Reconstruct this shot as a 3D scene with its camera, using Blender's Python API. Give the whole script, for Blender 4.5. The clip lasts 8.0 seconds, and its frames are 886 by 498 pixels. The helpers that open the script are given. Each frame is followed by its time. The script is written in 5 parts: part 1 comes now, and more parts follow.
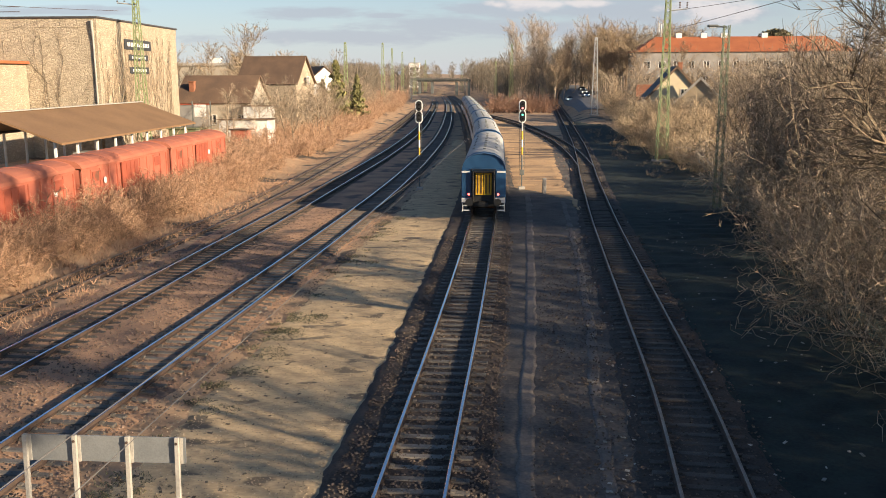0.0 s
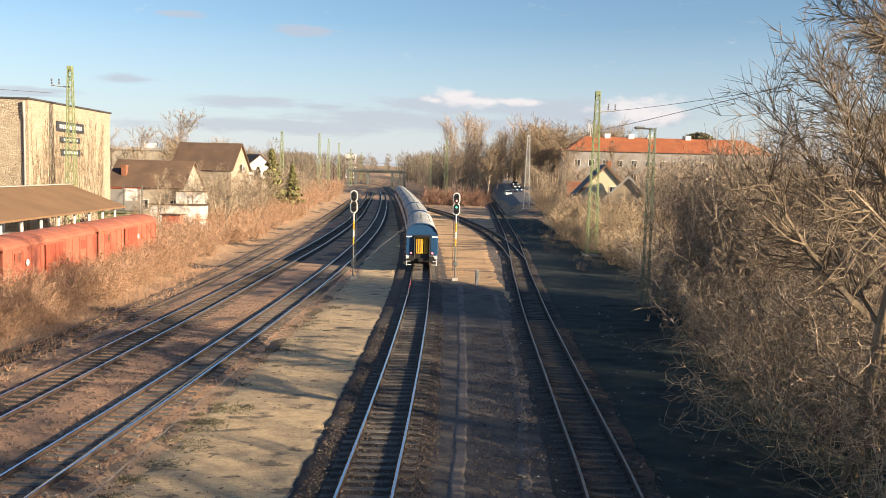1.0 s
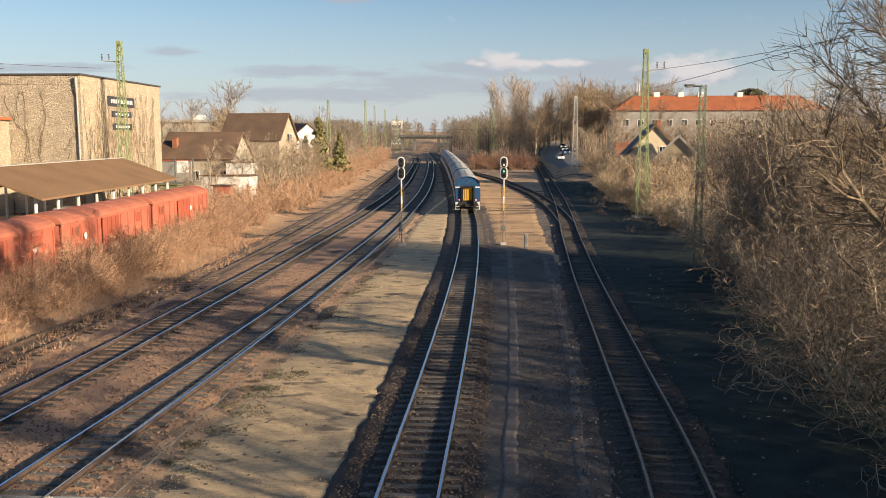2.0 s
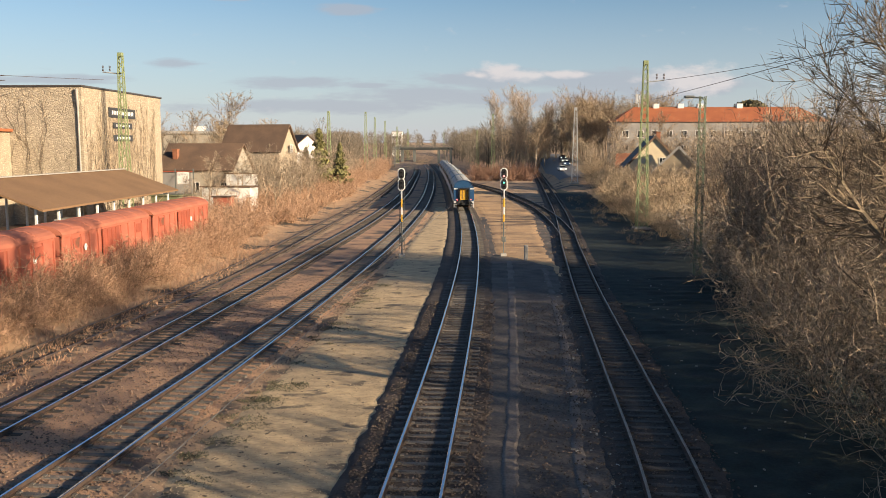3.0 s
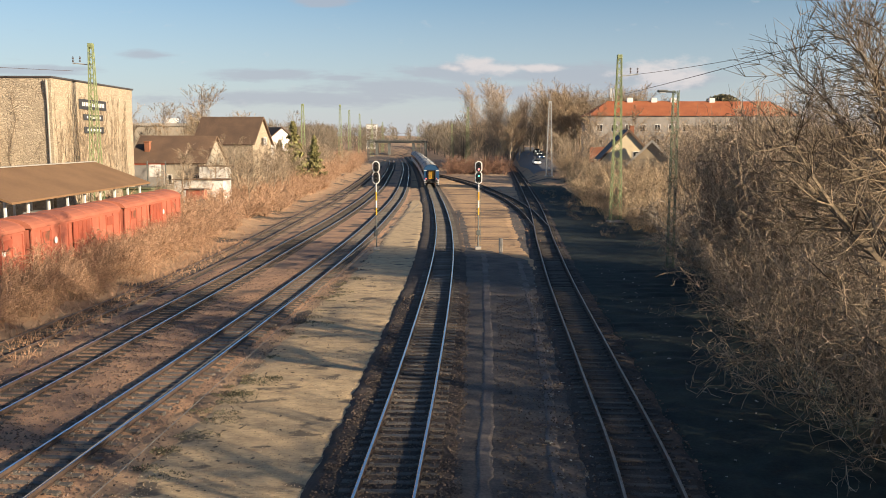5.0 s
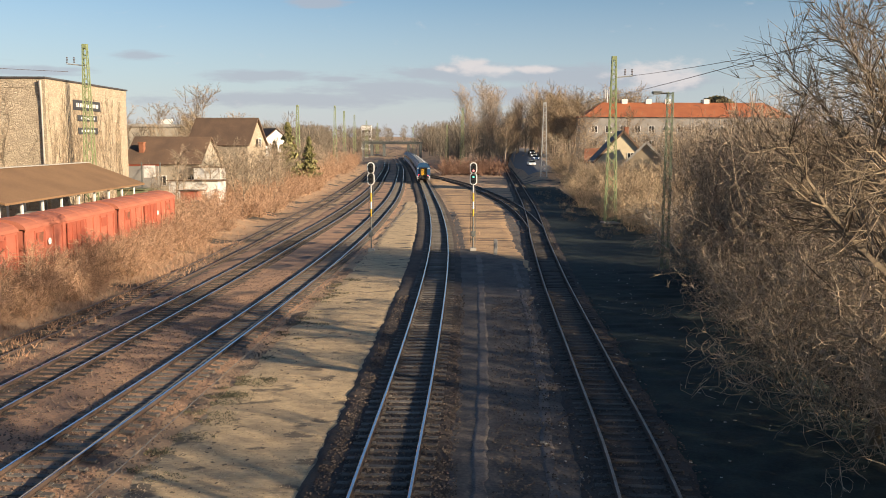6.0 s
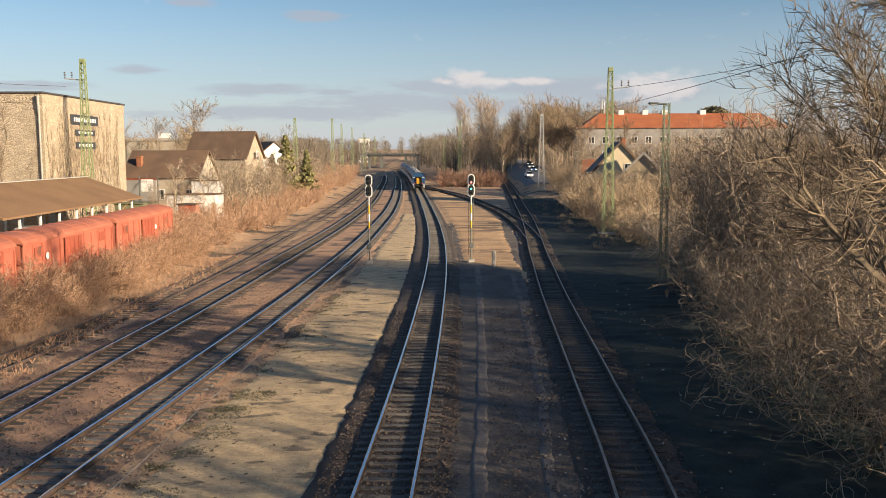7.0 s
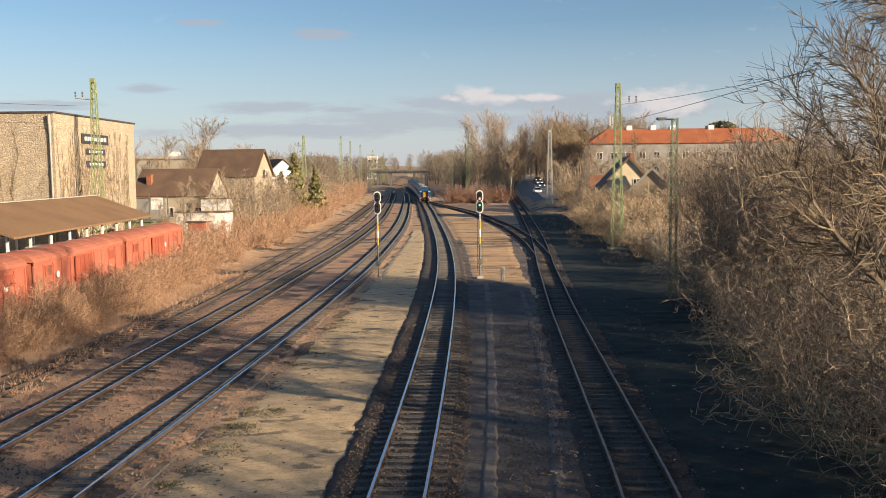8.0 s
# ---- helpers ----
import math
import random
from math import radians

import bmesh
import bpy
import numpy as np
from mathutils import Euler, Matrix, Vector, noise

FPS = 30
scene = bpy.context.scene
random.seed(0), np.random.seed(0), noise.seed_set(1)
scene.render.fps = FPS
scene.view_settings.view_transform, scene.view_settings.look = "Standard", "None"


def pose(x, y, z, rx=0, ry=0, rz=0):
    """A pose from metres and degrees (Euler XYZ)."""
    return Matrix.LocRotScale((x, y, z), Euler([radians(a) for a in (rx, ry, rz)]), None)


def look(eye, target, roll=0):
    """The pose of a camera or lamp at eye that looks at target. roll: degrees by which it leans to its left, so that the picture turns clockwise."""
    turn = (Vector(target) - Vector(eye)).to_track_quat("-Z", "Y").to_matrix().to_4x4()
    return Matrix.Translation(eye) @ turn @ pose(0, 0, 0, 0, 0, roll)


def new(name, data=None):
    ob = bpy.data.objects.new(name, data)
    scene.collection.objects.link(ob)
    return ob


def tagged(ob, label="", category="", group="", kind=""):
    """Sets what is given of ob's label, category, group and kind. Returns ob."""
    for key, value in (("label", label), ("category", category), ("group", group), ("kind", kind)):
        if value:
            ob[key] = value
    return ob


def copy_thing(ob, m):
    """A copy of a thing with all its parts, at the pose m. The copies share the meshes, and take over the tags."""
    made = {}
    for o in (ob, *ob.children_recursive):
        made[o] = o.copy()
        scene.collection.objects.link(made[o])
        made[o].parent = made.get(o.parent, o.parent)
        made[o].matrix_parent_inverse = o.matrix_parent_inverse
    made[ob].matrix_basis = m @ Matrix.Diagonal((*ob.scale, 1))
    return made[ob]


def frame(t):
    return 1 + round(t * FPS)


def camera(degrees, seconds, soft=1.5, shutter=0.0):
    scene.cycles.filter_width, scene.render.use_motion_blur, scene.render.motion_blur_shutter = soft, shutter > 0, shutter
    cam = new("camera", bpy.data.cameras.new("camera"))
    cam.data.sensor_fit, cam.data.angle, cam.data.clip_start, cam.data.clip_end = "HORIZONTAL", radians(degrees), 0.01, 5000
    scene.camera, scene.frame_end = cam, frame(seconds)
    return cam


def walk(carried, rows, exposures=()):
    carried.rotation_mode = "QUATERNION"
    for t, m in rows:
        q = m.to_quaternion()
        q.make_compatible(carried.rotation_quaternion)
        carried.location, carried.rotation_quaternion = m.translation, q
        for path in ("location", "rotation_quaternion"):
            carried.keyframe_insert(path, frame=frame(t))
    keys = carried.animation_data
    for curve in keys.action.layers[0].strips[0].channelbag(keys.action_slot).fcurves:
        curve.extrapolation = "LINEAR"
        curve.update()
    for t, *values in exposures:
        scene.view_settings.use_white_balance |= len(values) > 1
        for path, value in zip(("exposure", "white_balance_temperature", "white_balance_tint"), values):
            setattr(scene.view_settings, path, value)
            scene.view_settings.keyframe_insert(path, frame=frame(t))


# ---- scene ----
cam = camera(53.65, 8.0, 0.9)
EYE = 8.73
# seconds, yaw, pitch, lean to the right (degrees); the camera is held at one spot on a bridge
ROWS = [
    (0.0, 2.757, -11.103, 0.211), (0.2, 0.238, -11.042, -0.4), (0.3, -0.80, -10.55, -0.75), (0.5, -1.735, -8.265, -0.965), (0.7, -1.640, -7.121, -1.15), (0.8, -1.702, -6.95, -1.36),
    (1.0, -1.597, -5.142, -1.49), (1.2, -1.08, -6.164, -0.813), (1.5, 1.178, -7.624, 0.05), (1.7, 1.56, -7.63, 0.05),
    (2.8, 1.56, -6.72, 0.05), (3.0, 1.569, -6.738, 0.052), (3.5, 0.934, -6.904, 0.074), (4.0, 0.480, -6.930, -0.025), (4.5, 0.102, -6.932, -0.101), (4.7, 0.03, -7.02, -0.11),
    (5.8, -0.405, -7.34, -0.20), (6.0, -0.432, -7.099, -0.183), (6.5, -0.475, -6.627, 0.10), (7.0, -0.554, -6.325, 0.195), (7.5, -0.554, -5.843, 0.395), (8.0, 0.016, -5.25, 0.56),
]
walk(cam, [(t, pose(0, 0, EYE, 0, 0, yaw) @ pose(0, 0, 0, 90 + pitch) @ pose(0, 0, 0, 0, 0, -lean)) for t, yaw, pitch, lean in ROWS],
     [(0.0, 1.18), (0.5, 1.46), (1.0, 1.38), (1.5, 1.14), (1.8, 1.08), (3.0, 1.04), (8.0, 1.06)])

# ---- light ----
SUN_EL, SUN_AZ = 15.5, 120.0   # degrees above the horizon; clockwise from straight ahead
world = bpy.data.worlds.new("sky")
scene.world = world
world.use_nodes = True
wn, wl = world.node_tree.nodes, world.node_tree.links
sky = wn.new("ShaderNodeTexSky")
sky.sky_type, sky.sun_disc = "NISHITA", False
sky.sun_elevation, sky.sun_rotation = radians(SUN_EL), radians(SUN_AZ)
sky.air_density, sky.dust_density, sky.ozone_density = 1.0, 0.3, 2.5
# low banks of cloud: soft ovals of sky direction, torn by noise; grey undersides and a few lit heads
BANKS = ((-0.071, 0.0549, 0.077, 0.0129), (-0.109, 0.0668, 0.026, 0.0032), (-0.200, 0.0697, 0.061, 0.0058), (-0.327, 0.0916, 0.032, 0.0045), (0.026, 0.0742, 0.055, 0.0103), (0.110, 0.0720, 0.077, 0.0097), (0.193, 0.0676, 0.071, 0.0129), (0.257, 0.0672, 0.045, 0.0142), (-0.161, 0.0444, 0.129, 0.0077), (0.046, 0.0523, 0.155, 0.0090), (-0.135, 0.1503, 0.030, 0.0058), (-0.271, 0.1657, 0.026, 0.0032), (-0.487, 0.0739, 0.077, 0.0052))
HEADS = ((0.034, 0.0832, 0.019, 0.0090), (0.062, 0.0782, 0.030, 0.0058), (0.248, 0.0751, 0.040, 0.0142), (0.267, 0.0687, 0.032, 0.0116), (0.107, 0.0791, 0.026, 0.0039), (0.013, 0.0780, 0.014, 0.0045))
tco = wn.new("ShaderNodeTexCoord")
sep = wn.new("ShaderNodeSeparateXYZ")
wl.new(tco.outputs["Generated"], sep.inputs[0])


def sky_math(op, a, b, c=None):
    n = wn.new("ShaderNodeMath")
    n.operation = op
    for k, v in enumerate((a, b, c)):
        if v is None:
            continue
        if isinstance(v, (int, float)):
            n.inputs[k].default_value = v
        else:
            wl.new(v, n.inputs[k])
    return n.outputs[0]


run = sky_math("MAXIMUM", sky_math("ABSOLUTE", sep.outputs[1], 0), 0.05)
flat = wn.new("ShaderNodeCombineXYZ")
wl.new(sky_math("DIVIDE", sep.outputs[0], run), flat.inputs[0])
wl.new(sky_math("DIVIDE", sep.outputs[2], run), flat.inputs[1])


def sky_noise(sx, sy, detail, shift):
    mp = wn.new("ShaderNodeMapping")
    mp.inputs["Scale"].default_value = (sx, sy, 1)
    mp.inputs["Location"].default_value = (shift, shift * 0.7, shift)
    wl.new(flat.outputs[0], mp.inputs[0])
    n = wn.new("ShaderNodeTexNoise")
    n.inputs["Scale"].default_value, n.inputs["Detail"].default_value, n.inputs["Roughness"].default_value = 1.0, detail, 0.6
    wl.new(mp.outputs[0], n.inputs[0])
    return n.outputs[0]


def cloud_cover(ovals, tear, low_edge, high_edge, most):
    total = None
    for u, v, a, b in ovals:
        off, sc, ln = wn.new("ShaderNodeVectorMath"), wn.new("ShaderNodeVectorMath"), wn.new("ShaderNodeVectorMath")
        off.operation, sc.operation, ln.operation = "SUBTRACT", "MULTIPLY", "LENGTH"
        off.inputs[1].default_value, sc.inputs[1].default_value = (u, v, 0), (0.62 / a, 0.62 / b, 0)
        wl.new(flat.outputs[0], off.inputs[0])
        wl.new(off.outputs[0], sc.inputs[0])
        wl.new(sc.outputs[0], ln.inputs[0])
        one = sky_math("SUBTRACT", 1.0, ln.outputs["Value"])
        total = one if total is None else sky_math("MAXIMUM", total, one)
    dense = sky_math("ADD", sky_math("MAXIMUM", total, -0.15), tear)
    m = wn.new("ShaderNodeMapRange")
    m.interpolation_type = "SMOOTHSTEP"
    m.inputs["From Min"].default_value, m.inputs["From Max"].default_value, m.inputs["To Max"].default_value = low_edge, high_edge, most
    wl.new(dense, m.inputs[0])
    return m.outputs[0]


torn = sky_math("MULTIPLY_ADD", sky_noise(14, 80, 7, 0.3), 1.9, -0.95)
puffs = sky_math("MULTIPLY_ADD", sky_noise(30, 62, 6, 4.1), 2.0, -1.0)
bank_cover = cloud_cover(BANKS, torn, 0.08, 0.70, 0.68)
head_cover = cloud_cover(HEADS, puffs, 0.10, 0.85, 0.85)
tint = wn.new("ShaderNodeMix")
tint.data_type, tint.blend_type = "RGBA", "MULTIPLY"
tint.inputs["Factor"].default_value = 1.0
tint.inputs["B"].default_value = (1.02, 1.06, 1.12, 1)
wl.new(sky.outputs[0], tint.inputs["A"])
haze = wn.new("ShaderNodeMapRange")
haze.inputs["From Min"].default_value, haze.inputs["From Max"].default_value = 0.0, 0.16
haze.inputs["To Min"].default_value, haze.inputs["To Max"].default_value = 0.75, 0.0
wl.new(sep.outputs[2], haze.inputs[0])
hmix = wn.new("ShaderNodeMix")
hmix.data_type = "RGBA"
hmix.inputs["B"].default_value = (5.2, 5.45, 6.35, 1)
wl.new(haze.outputs[0], hmix.inputs["Factor"])
wl.new(tint.outputs["Result"], hmix.inputs["A"])
bmix, cmix = wn.new("ShaderNodeMix"), wn.new("ShaderNodeMix")
bmix.data_type = cmix.data_type = "RGBA"
bmix.inputs["B"].default_value, cmix.inputs["B"].default_value = (4.0, 4.25, 4.85, 1), (7.0, 6.5, 6.4, 1)
wl.new(bank_cover, bmix.inputs["Factor"])
wl.new(head_cover, cmix.inputs["Factor"])
wl.new(hmix.outputs["Result"], bmix.inputs["A"])
wl.new(bmix.outputs["Result"], cmix.inputs["A"])
wl.new(cmix.outputs["Result"], wn["Background"].inputs[0])
wn["Background"].inputs[1].default_value = 0.054
sun = new("sun", bpy.data.lights.new("sun", "SUN"))
sun.data.energy, sun.data.angle, sun.data.color = 5.0, radians(0.6), (1.0, 0.80, 0.56)
sdir = Vector((math.sin(radians(SUN_AZ)) * math.cos(radians(SUN_EL)), math.cos(radians(SUN_AZ)) * math.cos(radians(SUN_EL)), math.sin(radians(SUN_EL))))
sun.matrix_world = look(sdir * 100, (0, 0, 0))


# ---- materials ----
def mat(name, base, dark=None, scale=4.0, rough=0.8, metal=0.0, bump=0.3, grain=40.0, island=0.0, stretch=(1, 1, 1), mid=0.5, wear_shade=None, wear_shade_amount=0.0):
    """Two scales of noise between two colours, with fine relief; a third colour for worn patches and painted shade."""
    m = bpy.data.materials.new(name)
    m.use_nodes = True
    n, l = m.node_tree.nodes, m.node_tree.links
    b = n["Principled BSDF"]
    b.inputs["Roughness"].default_value, b.inputs["Metallic"].default_value = rough, metal
    dark = dark or tuple(c * 0.6 for c in base)
    tc = n.new("ShaderNodeTexCoord")
    mp = n.new("ShaderNodeMapping")
    mp.inputs["Scale"].default_value = stretch
    l.new(tc.outputs["Object"], mp.inputs[0])
    big, fine = n.new("ShaderNodeTexNoise"), n.new("ShaderNodeTexNoise")
    big.inputs["Scale"].default_value, big.inputs["Detail"].default_value = scale, 6
    fine.inputs["Scale"].default_value, fine.inputs["Detail"].default_value = grain, 5
    l.new(mp.outputs[0], big.inputs[0])
    l.new(mp.outputs[0], fine.inputs[0])
    add = n.new("ShaderNodeMath")
    add.operation = "MULTIPLY_ADD"
    l.new(fine.outputs[0], add.inputs[0])
    add.inputs[1].default_value = 0.7
    l.new(big.outputs[0], add.inputs[2])
    ramp = n.new("ShaderNodeMapRange")
    ramp.inputs["From Min"].default_value, ramp.inputs["From Max"].default_value = mid + 0.1, mid + 0.6
    l.new(add.outputs[0], ramp.inputs[0])
    mix = n.new("ShaderNodeMix")
    mix.data_type = "RGBA"
    mix.inputs["A"].default_value, mix.inputs["B"].default_value = (*dark, 1), (*base, 1)
    l.new(ramp.outputs[0], mix.inputs["Factor"])
    out = mix.outputs["Result"]
    if wear_shade:
        wno = n.new("ShaderNodeTexNoise")
        wno.inputs["Scale"].default_value, wno.inputs["Detail"].default_value = scale * 0.45, 7
        l.new(mp.outputs[0], wno.inputs[0])
        wr = n.new("ShaderNodeMapRange")
        wr.inputs["From Min"].default_value, wr.inputs["From Max"].default_value = 0.62 - wear_shade_amount, 0.68 - wear_shade_amount
        l.new(wno.outputs[0], wr.inputs[0])
        wm = n.new("ShaderNodeMix")
        wm.data_type = "RGBA"
        wm.inputs["B"].default_value = (*wear_shade, 1)
        l.new(wr.outputs[0], wm.inputs["Factor"])
        l.new(out, wm.inputs["A"])
        out = wm.outputs["Result"]
    if island:
        ob, geo = n.new("ShaderNodeObjectInfo"), n.new("ShaderNodeNewGeometry")
        s = n.new("ShaderNodeMath")
        s.operation = "ADD"
        l.new(ob.outputs["Random"], s.inputs[0])
        l.new(geo.outputs["Random Per Island"], s.inputs[1])
        fr = n.new("ShaderNodeMath")
        fr.operation = "FRACT"
        l.new(s.outputs[0], fr.inputs[0])
        mr = n.new("ShaderNodeMapRange")
        mr.inputs["To Min"].default_value, mr.inputs["To Max"].default_value = 1 - island, 1 + island
        l.new(fr.outputs[0], mr.inputs[0])
        hs = n.new("ShaderNodeHueSaturation")
        l.new(mr.outputs[0], hs.inputs["Value"])
        l.new(out, hs.inputs["Color"])
        out = hs.outputs[0]
    l.new(out, b.inputs["Base Color"])
    if bump:
        bp = n.new("ShaderNodeBump")
        bp.inputs["Strength"].default_value, bp.inputs["Distance"].default_value = bump, 0.02
        l.new(add.outputs[0], bp.inputs["Height"])
        l.new(bp.outputs[0], b.inputs["Normal"])
    return m


M_GROUND = mat("dry_ground", (0.50, 0.33, 0.195), (0.29, 0.19, 0.118), 0.5, 0.95, bump=0.8, grain=9.0, wear_shade=(0.07, 0.06, 0.05), wear_shade_amount=0.06)
# leafy soil, near black because the thicket's shade is put into its colour
M_SHADED_SOIL = mat("shaded_leafy_soil", (0.024, 0.039, 0.030), (0.007, 0.012, 0.011), 0.9, 0.95, bump=0.8, grain=10.0)
# its third colour is oily patches that also paint in blotches of tree shade
M_BALLAST = mat("rusty_ballast", (0.52, 0.305, 0.175), (0.20, 0.13, 0.092), 0.6, 0.95, bump=0.6, grain=14.0, wear_shade=(0.10, 0.075, 0.065), wear_shade_amount=0.06)
# dark brown ballast, its albedo lowered further to deepen the shade on it
M_BALLAST_SHADED = mat("dark_ballast_shaded", (0.092, 0.068, 0.053), (0.028, 0.023, 0.021), 0.8, 0.95, bump=0.8, grain=14.0)
M_PATH = mat("sandy_gravel", (0.62, 0.46, 0.265), (0.36, 0.265, 0.16), 1.9, 0.95, bump=0.4, grain=8.0, wear_shade=(0.15, 0.12, 0.085), wear_shade_amount=0.02, stretch=(0.7, 1.3, 1))
# cinder colour lowered to carry the shade that lies on the road
M_SERVICE_SHADED = mat("shaded_cinder_gravel", (0.165, 0.135, 0.11), (0.052, 0.045, 0.042), 0.7, 0.95, bump=0.6, grain=10.0)
M_RUT = mat("dusty_wheel_rut", (0.215, 0.178, 0.15), (0.085, 0.072, 0.065), 0.8, 0.95, bump=0.4, grain=12.0)
# sunlit tone put into the sand; streaks stand for ruts and twig shadows
M_VERGE_SUNLIT = mat("sunlit_sandy_verge", (0.62, 0.40, 0.205), (0.34, 0.21, 0.115), 0.6, 0.95, bump=0.6, grain=5.0, wear_shade=(0.20, 0.13, 0.08), wear_shade_amount=0.07, stretch=(0.35, 1.6, 1))
M_ASPHALT = mat("asphalt", (0.15, 0.15, 0.155), (0.10, 0.10, 0.105), 0.6, 0.7, grain=20.0)
M_RAILHEAD = mat("polished_rail_steel", (0.68, 0.72, 0.78), (0.52, 0.55, 0.6), 3.0, 0.2, 1.0, 0.02)
M_RUST = mat("rusty_steel", (0.095, 0.06, 0.044), (0.045, 0.032, 0.026), 4.0, 0.85, bump=0.3)
M_SLEEPER = mat("weathered_concrete", (0.175, 0.16, 0.14), (0.08, 0.07, 0.06), 2.0, 0.9, bump=0.4, grain=25.0, island=0.3)
M_OLDSLEEPER = mat("old_timber", (0.10, 0.086, 0.07), (0.042, 0.036, 0.032), 3.0, 0.9, bump=0.5, grain=30.0, island=0.3)
M_GREENSTEEL = mat("pale_green_paint", (0.275, 0.325, 0.155), (0.17, 0.205, 0.10), 2.0, 0.6, wear_shade=(0.2, 0.12, 0.06), wear_shade_amount=-0.06)
M_GALV = mat("galvanised_steel", (0.55, 0.56, 0.55), (0.4, 0.4, 0.4), 3.0, 0.5, 0.3)
M_WHITE = mat("white_paint", (0.78, 0.77, 0.74), (0.62, 0.6, 0.57), 3.0, 0.6)
M_BLACK = mat("black_paint", (0.02, 0.02, 0.02), (0.012, 0.012, 0.012), 3.0, 0.5)
M_YELLOW = mat("yellow_paint", (0.75, 0.42, 0.02), (0.55, 0.3, 0.02), 3.0, 0.6)
M_TRAINBLUE = mat("blue_coach_paint", (0.017, 0.068, 0.16), (0.012, 0.05, 0.12), 2.0, 0.4, bump=0.05)
M_TRAINGREY = mat("light_grey_coach_paint", (0.62, 0.63, 0.63), (0.5, 0.5, 0.5), 1.5, 0.45, bump=0.05)
M_ROOF = mat("dusty_coach_roof", (0.46, 0.46, 0.45), (0.29, 0.29, 0.285), 0.6, 0.7, bump=0.1, stretch=(1, 0.3, 1))
M_REDWAGON = mat("faded_red_wagon_paint", (0.46, 0.14, 0.085), (0.33, 0.095, 0.06), 0.8, 0.75, wear_shade=(0.22, 0.075, 0.04), wear_shade_amount=-0.01, bump=0.2)
M_CANOPY = mat("brown_roofing_felt", (0.24, 0.14, 0.07), (0.175, 0.10, 0.05), 0.35, 0.9, bump=0.2, grain=6.0)


def rubble(name, light, dark, joint, size):
    """Uneven stone courses: flat cells with recessed joints."""
    m = mat(name, light, dark, 0.8, 0.9, bump=0.5, grain=5.0)
    n, l = m.node_tree.nodes, m.node_tree.links
    b = n["Principled BSDF"]
    tc, mp = n.new("ShaderNodeTexCoord"), n.new("ShaderNodeMapping")
    mp.inputs["Scale"].default_value = (size, size, size * 2.3)
    wob = n.new("ShaderNodeTexNoise")
    wob.inputs["Scale"].default_value = 1.3
    l.new(tc.outputs["Object"], wob.inputs[0])
    ad = n.new("ShaderNodeVectorMath")
    ad.operation = "MULTIPLY_ADD"
    ad.inputs[1].default_value = (0.5, 0.5, 0.5)
    l.new(wob.outputs["Color"], ad.inputs[0])
    l.new(tc.outputs["Object"], ad.inputs[2])
    l.new(ad.outputs[0], mp.inputs[0])
    edge, cell = n.new("ShaderNodeTexVoronoi"), n.new("ShaderNodeTexVoronoi")
    edge.feature = "DISTANCE_TO_EDGE"
    for v in (edge, cell):
        v.inputs["Scale"].default_value = 1.0
        l.new(mp.outputs[0], v.inputs[0])
    jr = n.new("ShaderNodeMapRange")
    jr.inputs["From Min"].default_value, jr.inputs["From Max"].default_value = 0.02, 0.14
    l.new(edge.outputs["Distance"], jr.inputs[0])
    sv = n.new("ShaderNodeSeparateColor")
    l.new(cell.outputs["Color"], sv.inputs[0])
    vr = n.new("ShaderNodeMapRange")
    vr.inputs["To Min"].default_value, vr.inputs["To Max"].default_value = 0.8, 1.14
    l.new(sv.outputs[0], vr.inputs[0])
    old = b.inputs["Base Color"].links[0].from_socket
    hs = n.new("ShaderNodeHueSaturation")
    l.new(vr.outputs[0], hs.inputs["Value"])
    l.new(old, hs.inputs["Color"])
    mx = n.new("ShaderNodeMix")
    mx.data_type = "RGBA"
    mx.inputs["A"].default_value = (*joint, 1)
    l.new(jr.outputs[0], mx.inputs["Factor"])
    l.new(hs.outputs[0], mx.inputs["B"])
    l.new(mx.outputs["Result"], b.inputs["Base Color"])
    bp = n.new("ShaderNodeBump")
    bp.inputs["Strength"].default_value, bp.inputs["Distance"].default_value = 0.8, 0.05
    l.new(jr.outputs[0], bp.inputs["Height"])
    l.new(bp.outputs[0], b.inputs["Normal"])
    return m


M_STONE = rubble("pale_rubble_stone", (0.54, 0.45, 0.33), (0.40, 0.33, 0.24), (0.36, 0.295, 0.215), 2.7)
M_CONCRETE = mat("concrete", (0.45, 0.42, 0.37), (0.3, 0.28, 0.25), 1.5, 0.9, grain=20.0)
M_PLASTER = mat("cream_plaster", (0.42, 0.375, 0.30), (0.33, 0.29, 0.23), 0.7, 0.9)
M_CREAM = mat("cream_house_plaster", (0.66, 0.56, 0.38), (0.54, 0.45, 0.31), 0.7, 0.9)
M_GREYPLASTER = mat("grey_plaster", (0.30, 0.285, 0.265), (0.2, 0.19, 0.18), 0.7, 0.9)
M_REDTILE = mat("orange_clay_tiles", (0.40, 0.13, 0.05), (0.28, 0.085, 0.036), 0.5, 0.8, grain=8.0)
M_BROWNTILE = mat("brown_weathered_tiles", (0.17, 0.105, 0.065), (0.10, 0.065, 0.045), 0.5, 0.85, grain=8.0)
M_DARKGLASS = mat("dark_window_glass", (0.02, 0.025, 0.03), (0.015, 0.018, 0.02), 1.0, 0.1, bump=0)
M_TWIG = mat("bare_twigs", (0.42, 0.325, 0.23), (0.175, 0.14, 0.10), 1.0, 0.9, bump=0, island=0.7)
M_TWIGDARK = mat("grey_brown_bark", (0.25, 0.19, 0.125), (0.12, 0.092, 0.062), 2.0, 0.9, bump=0.3, island=0.35)
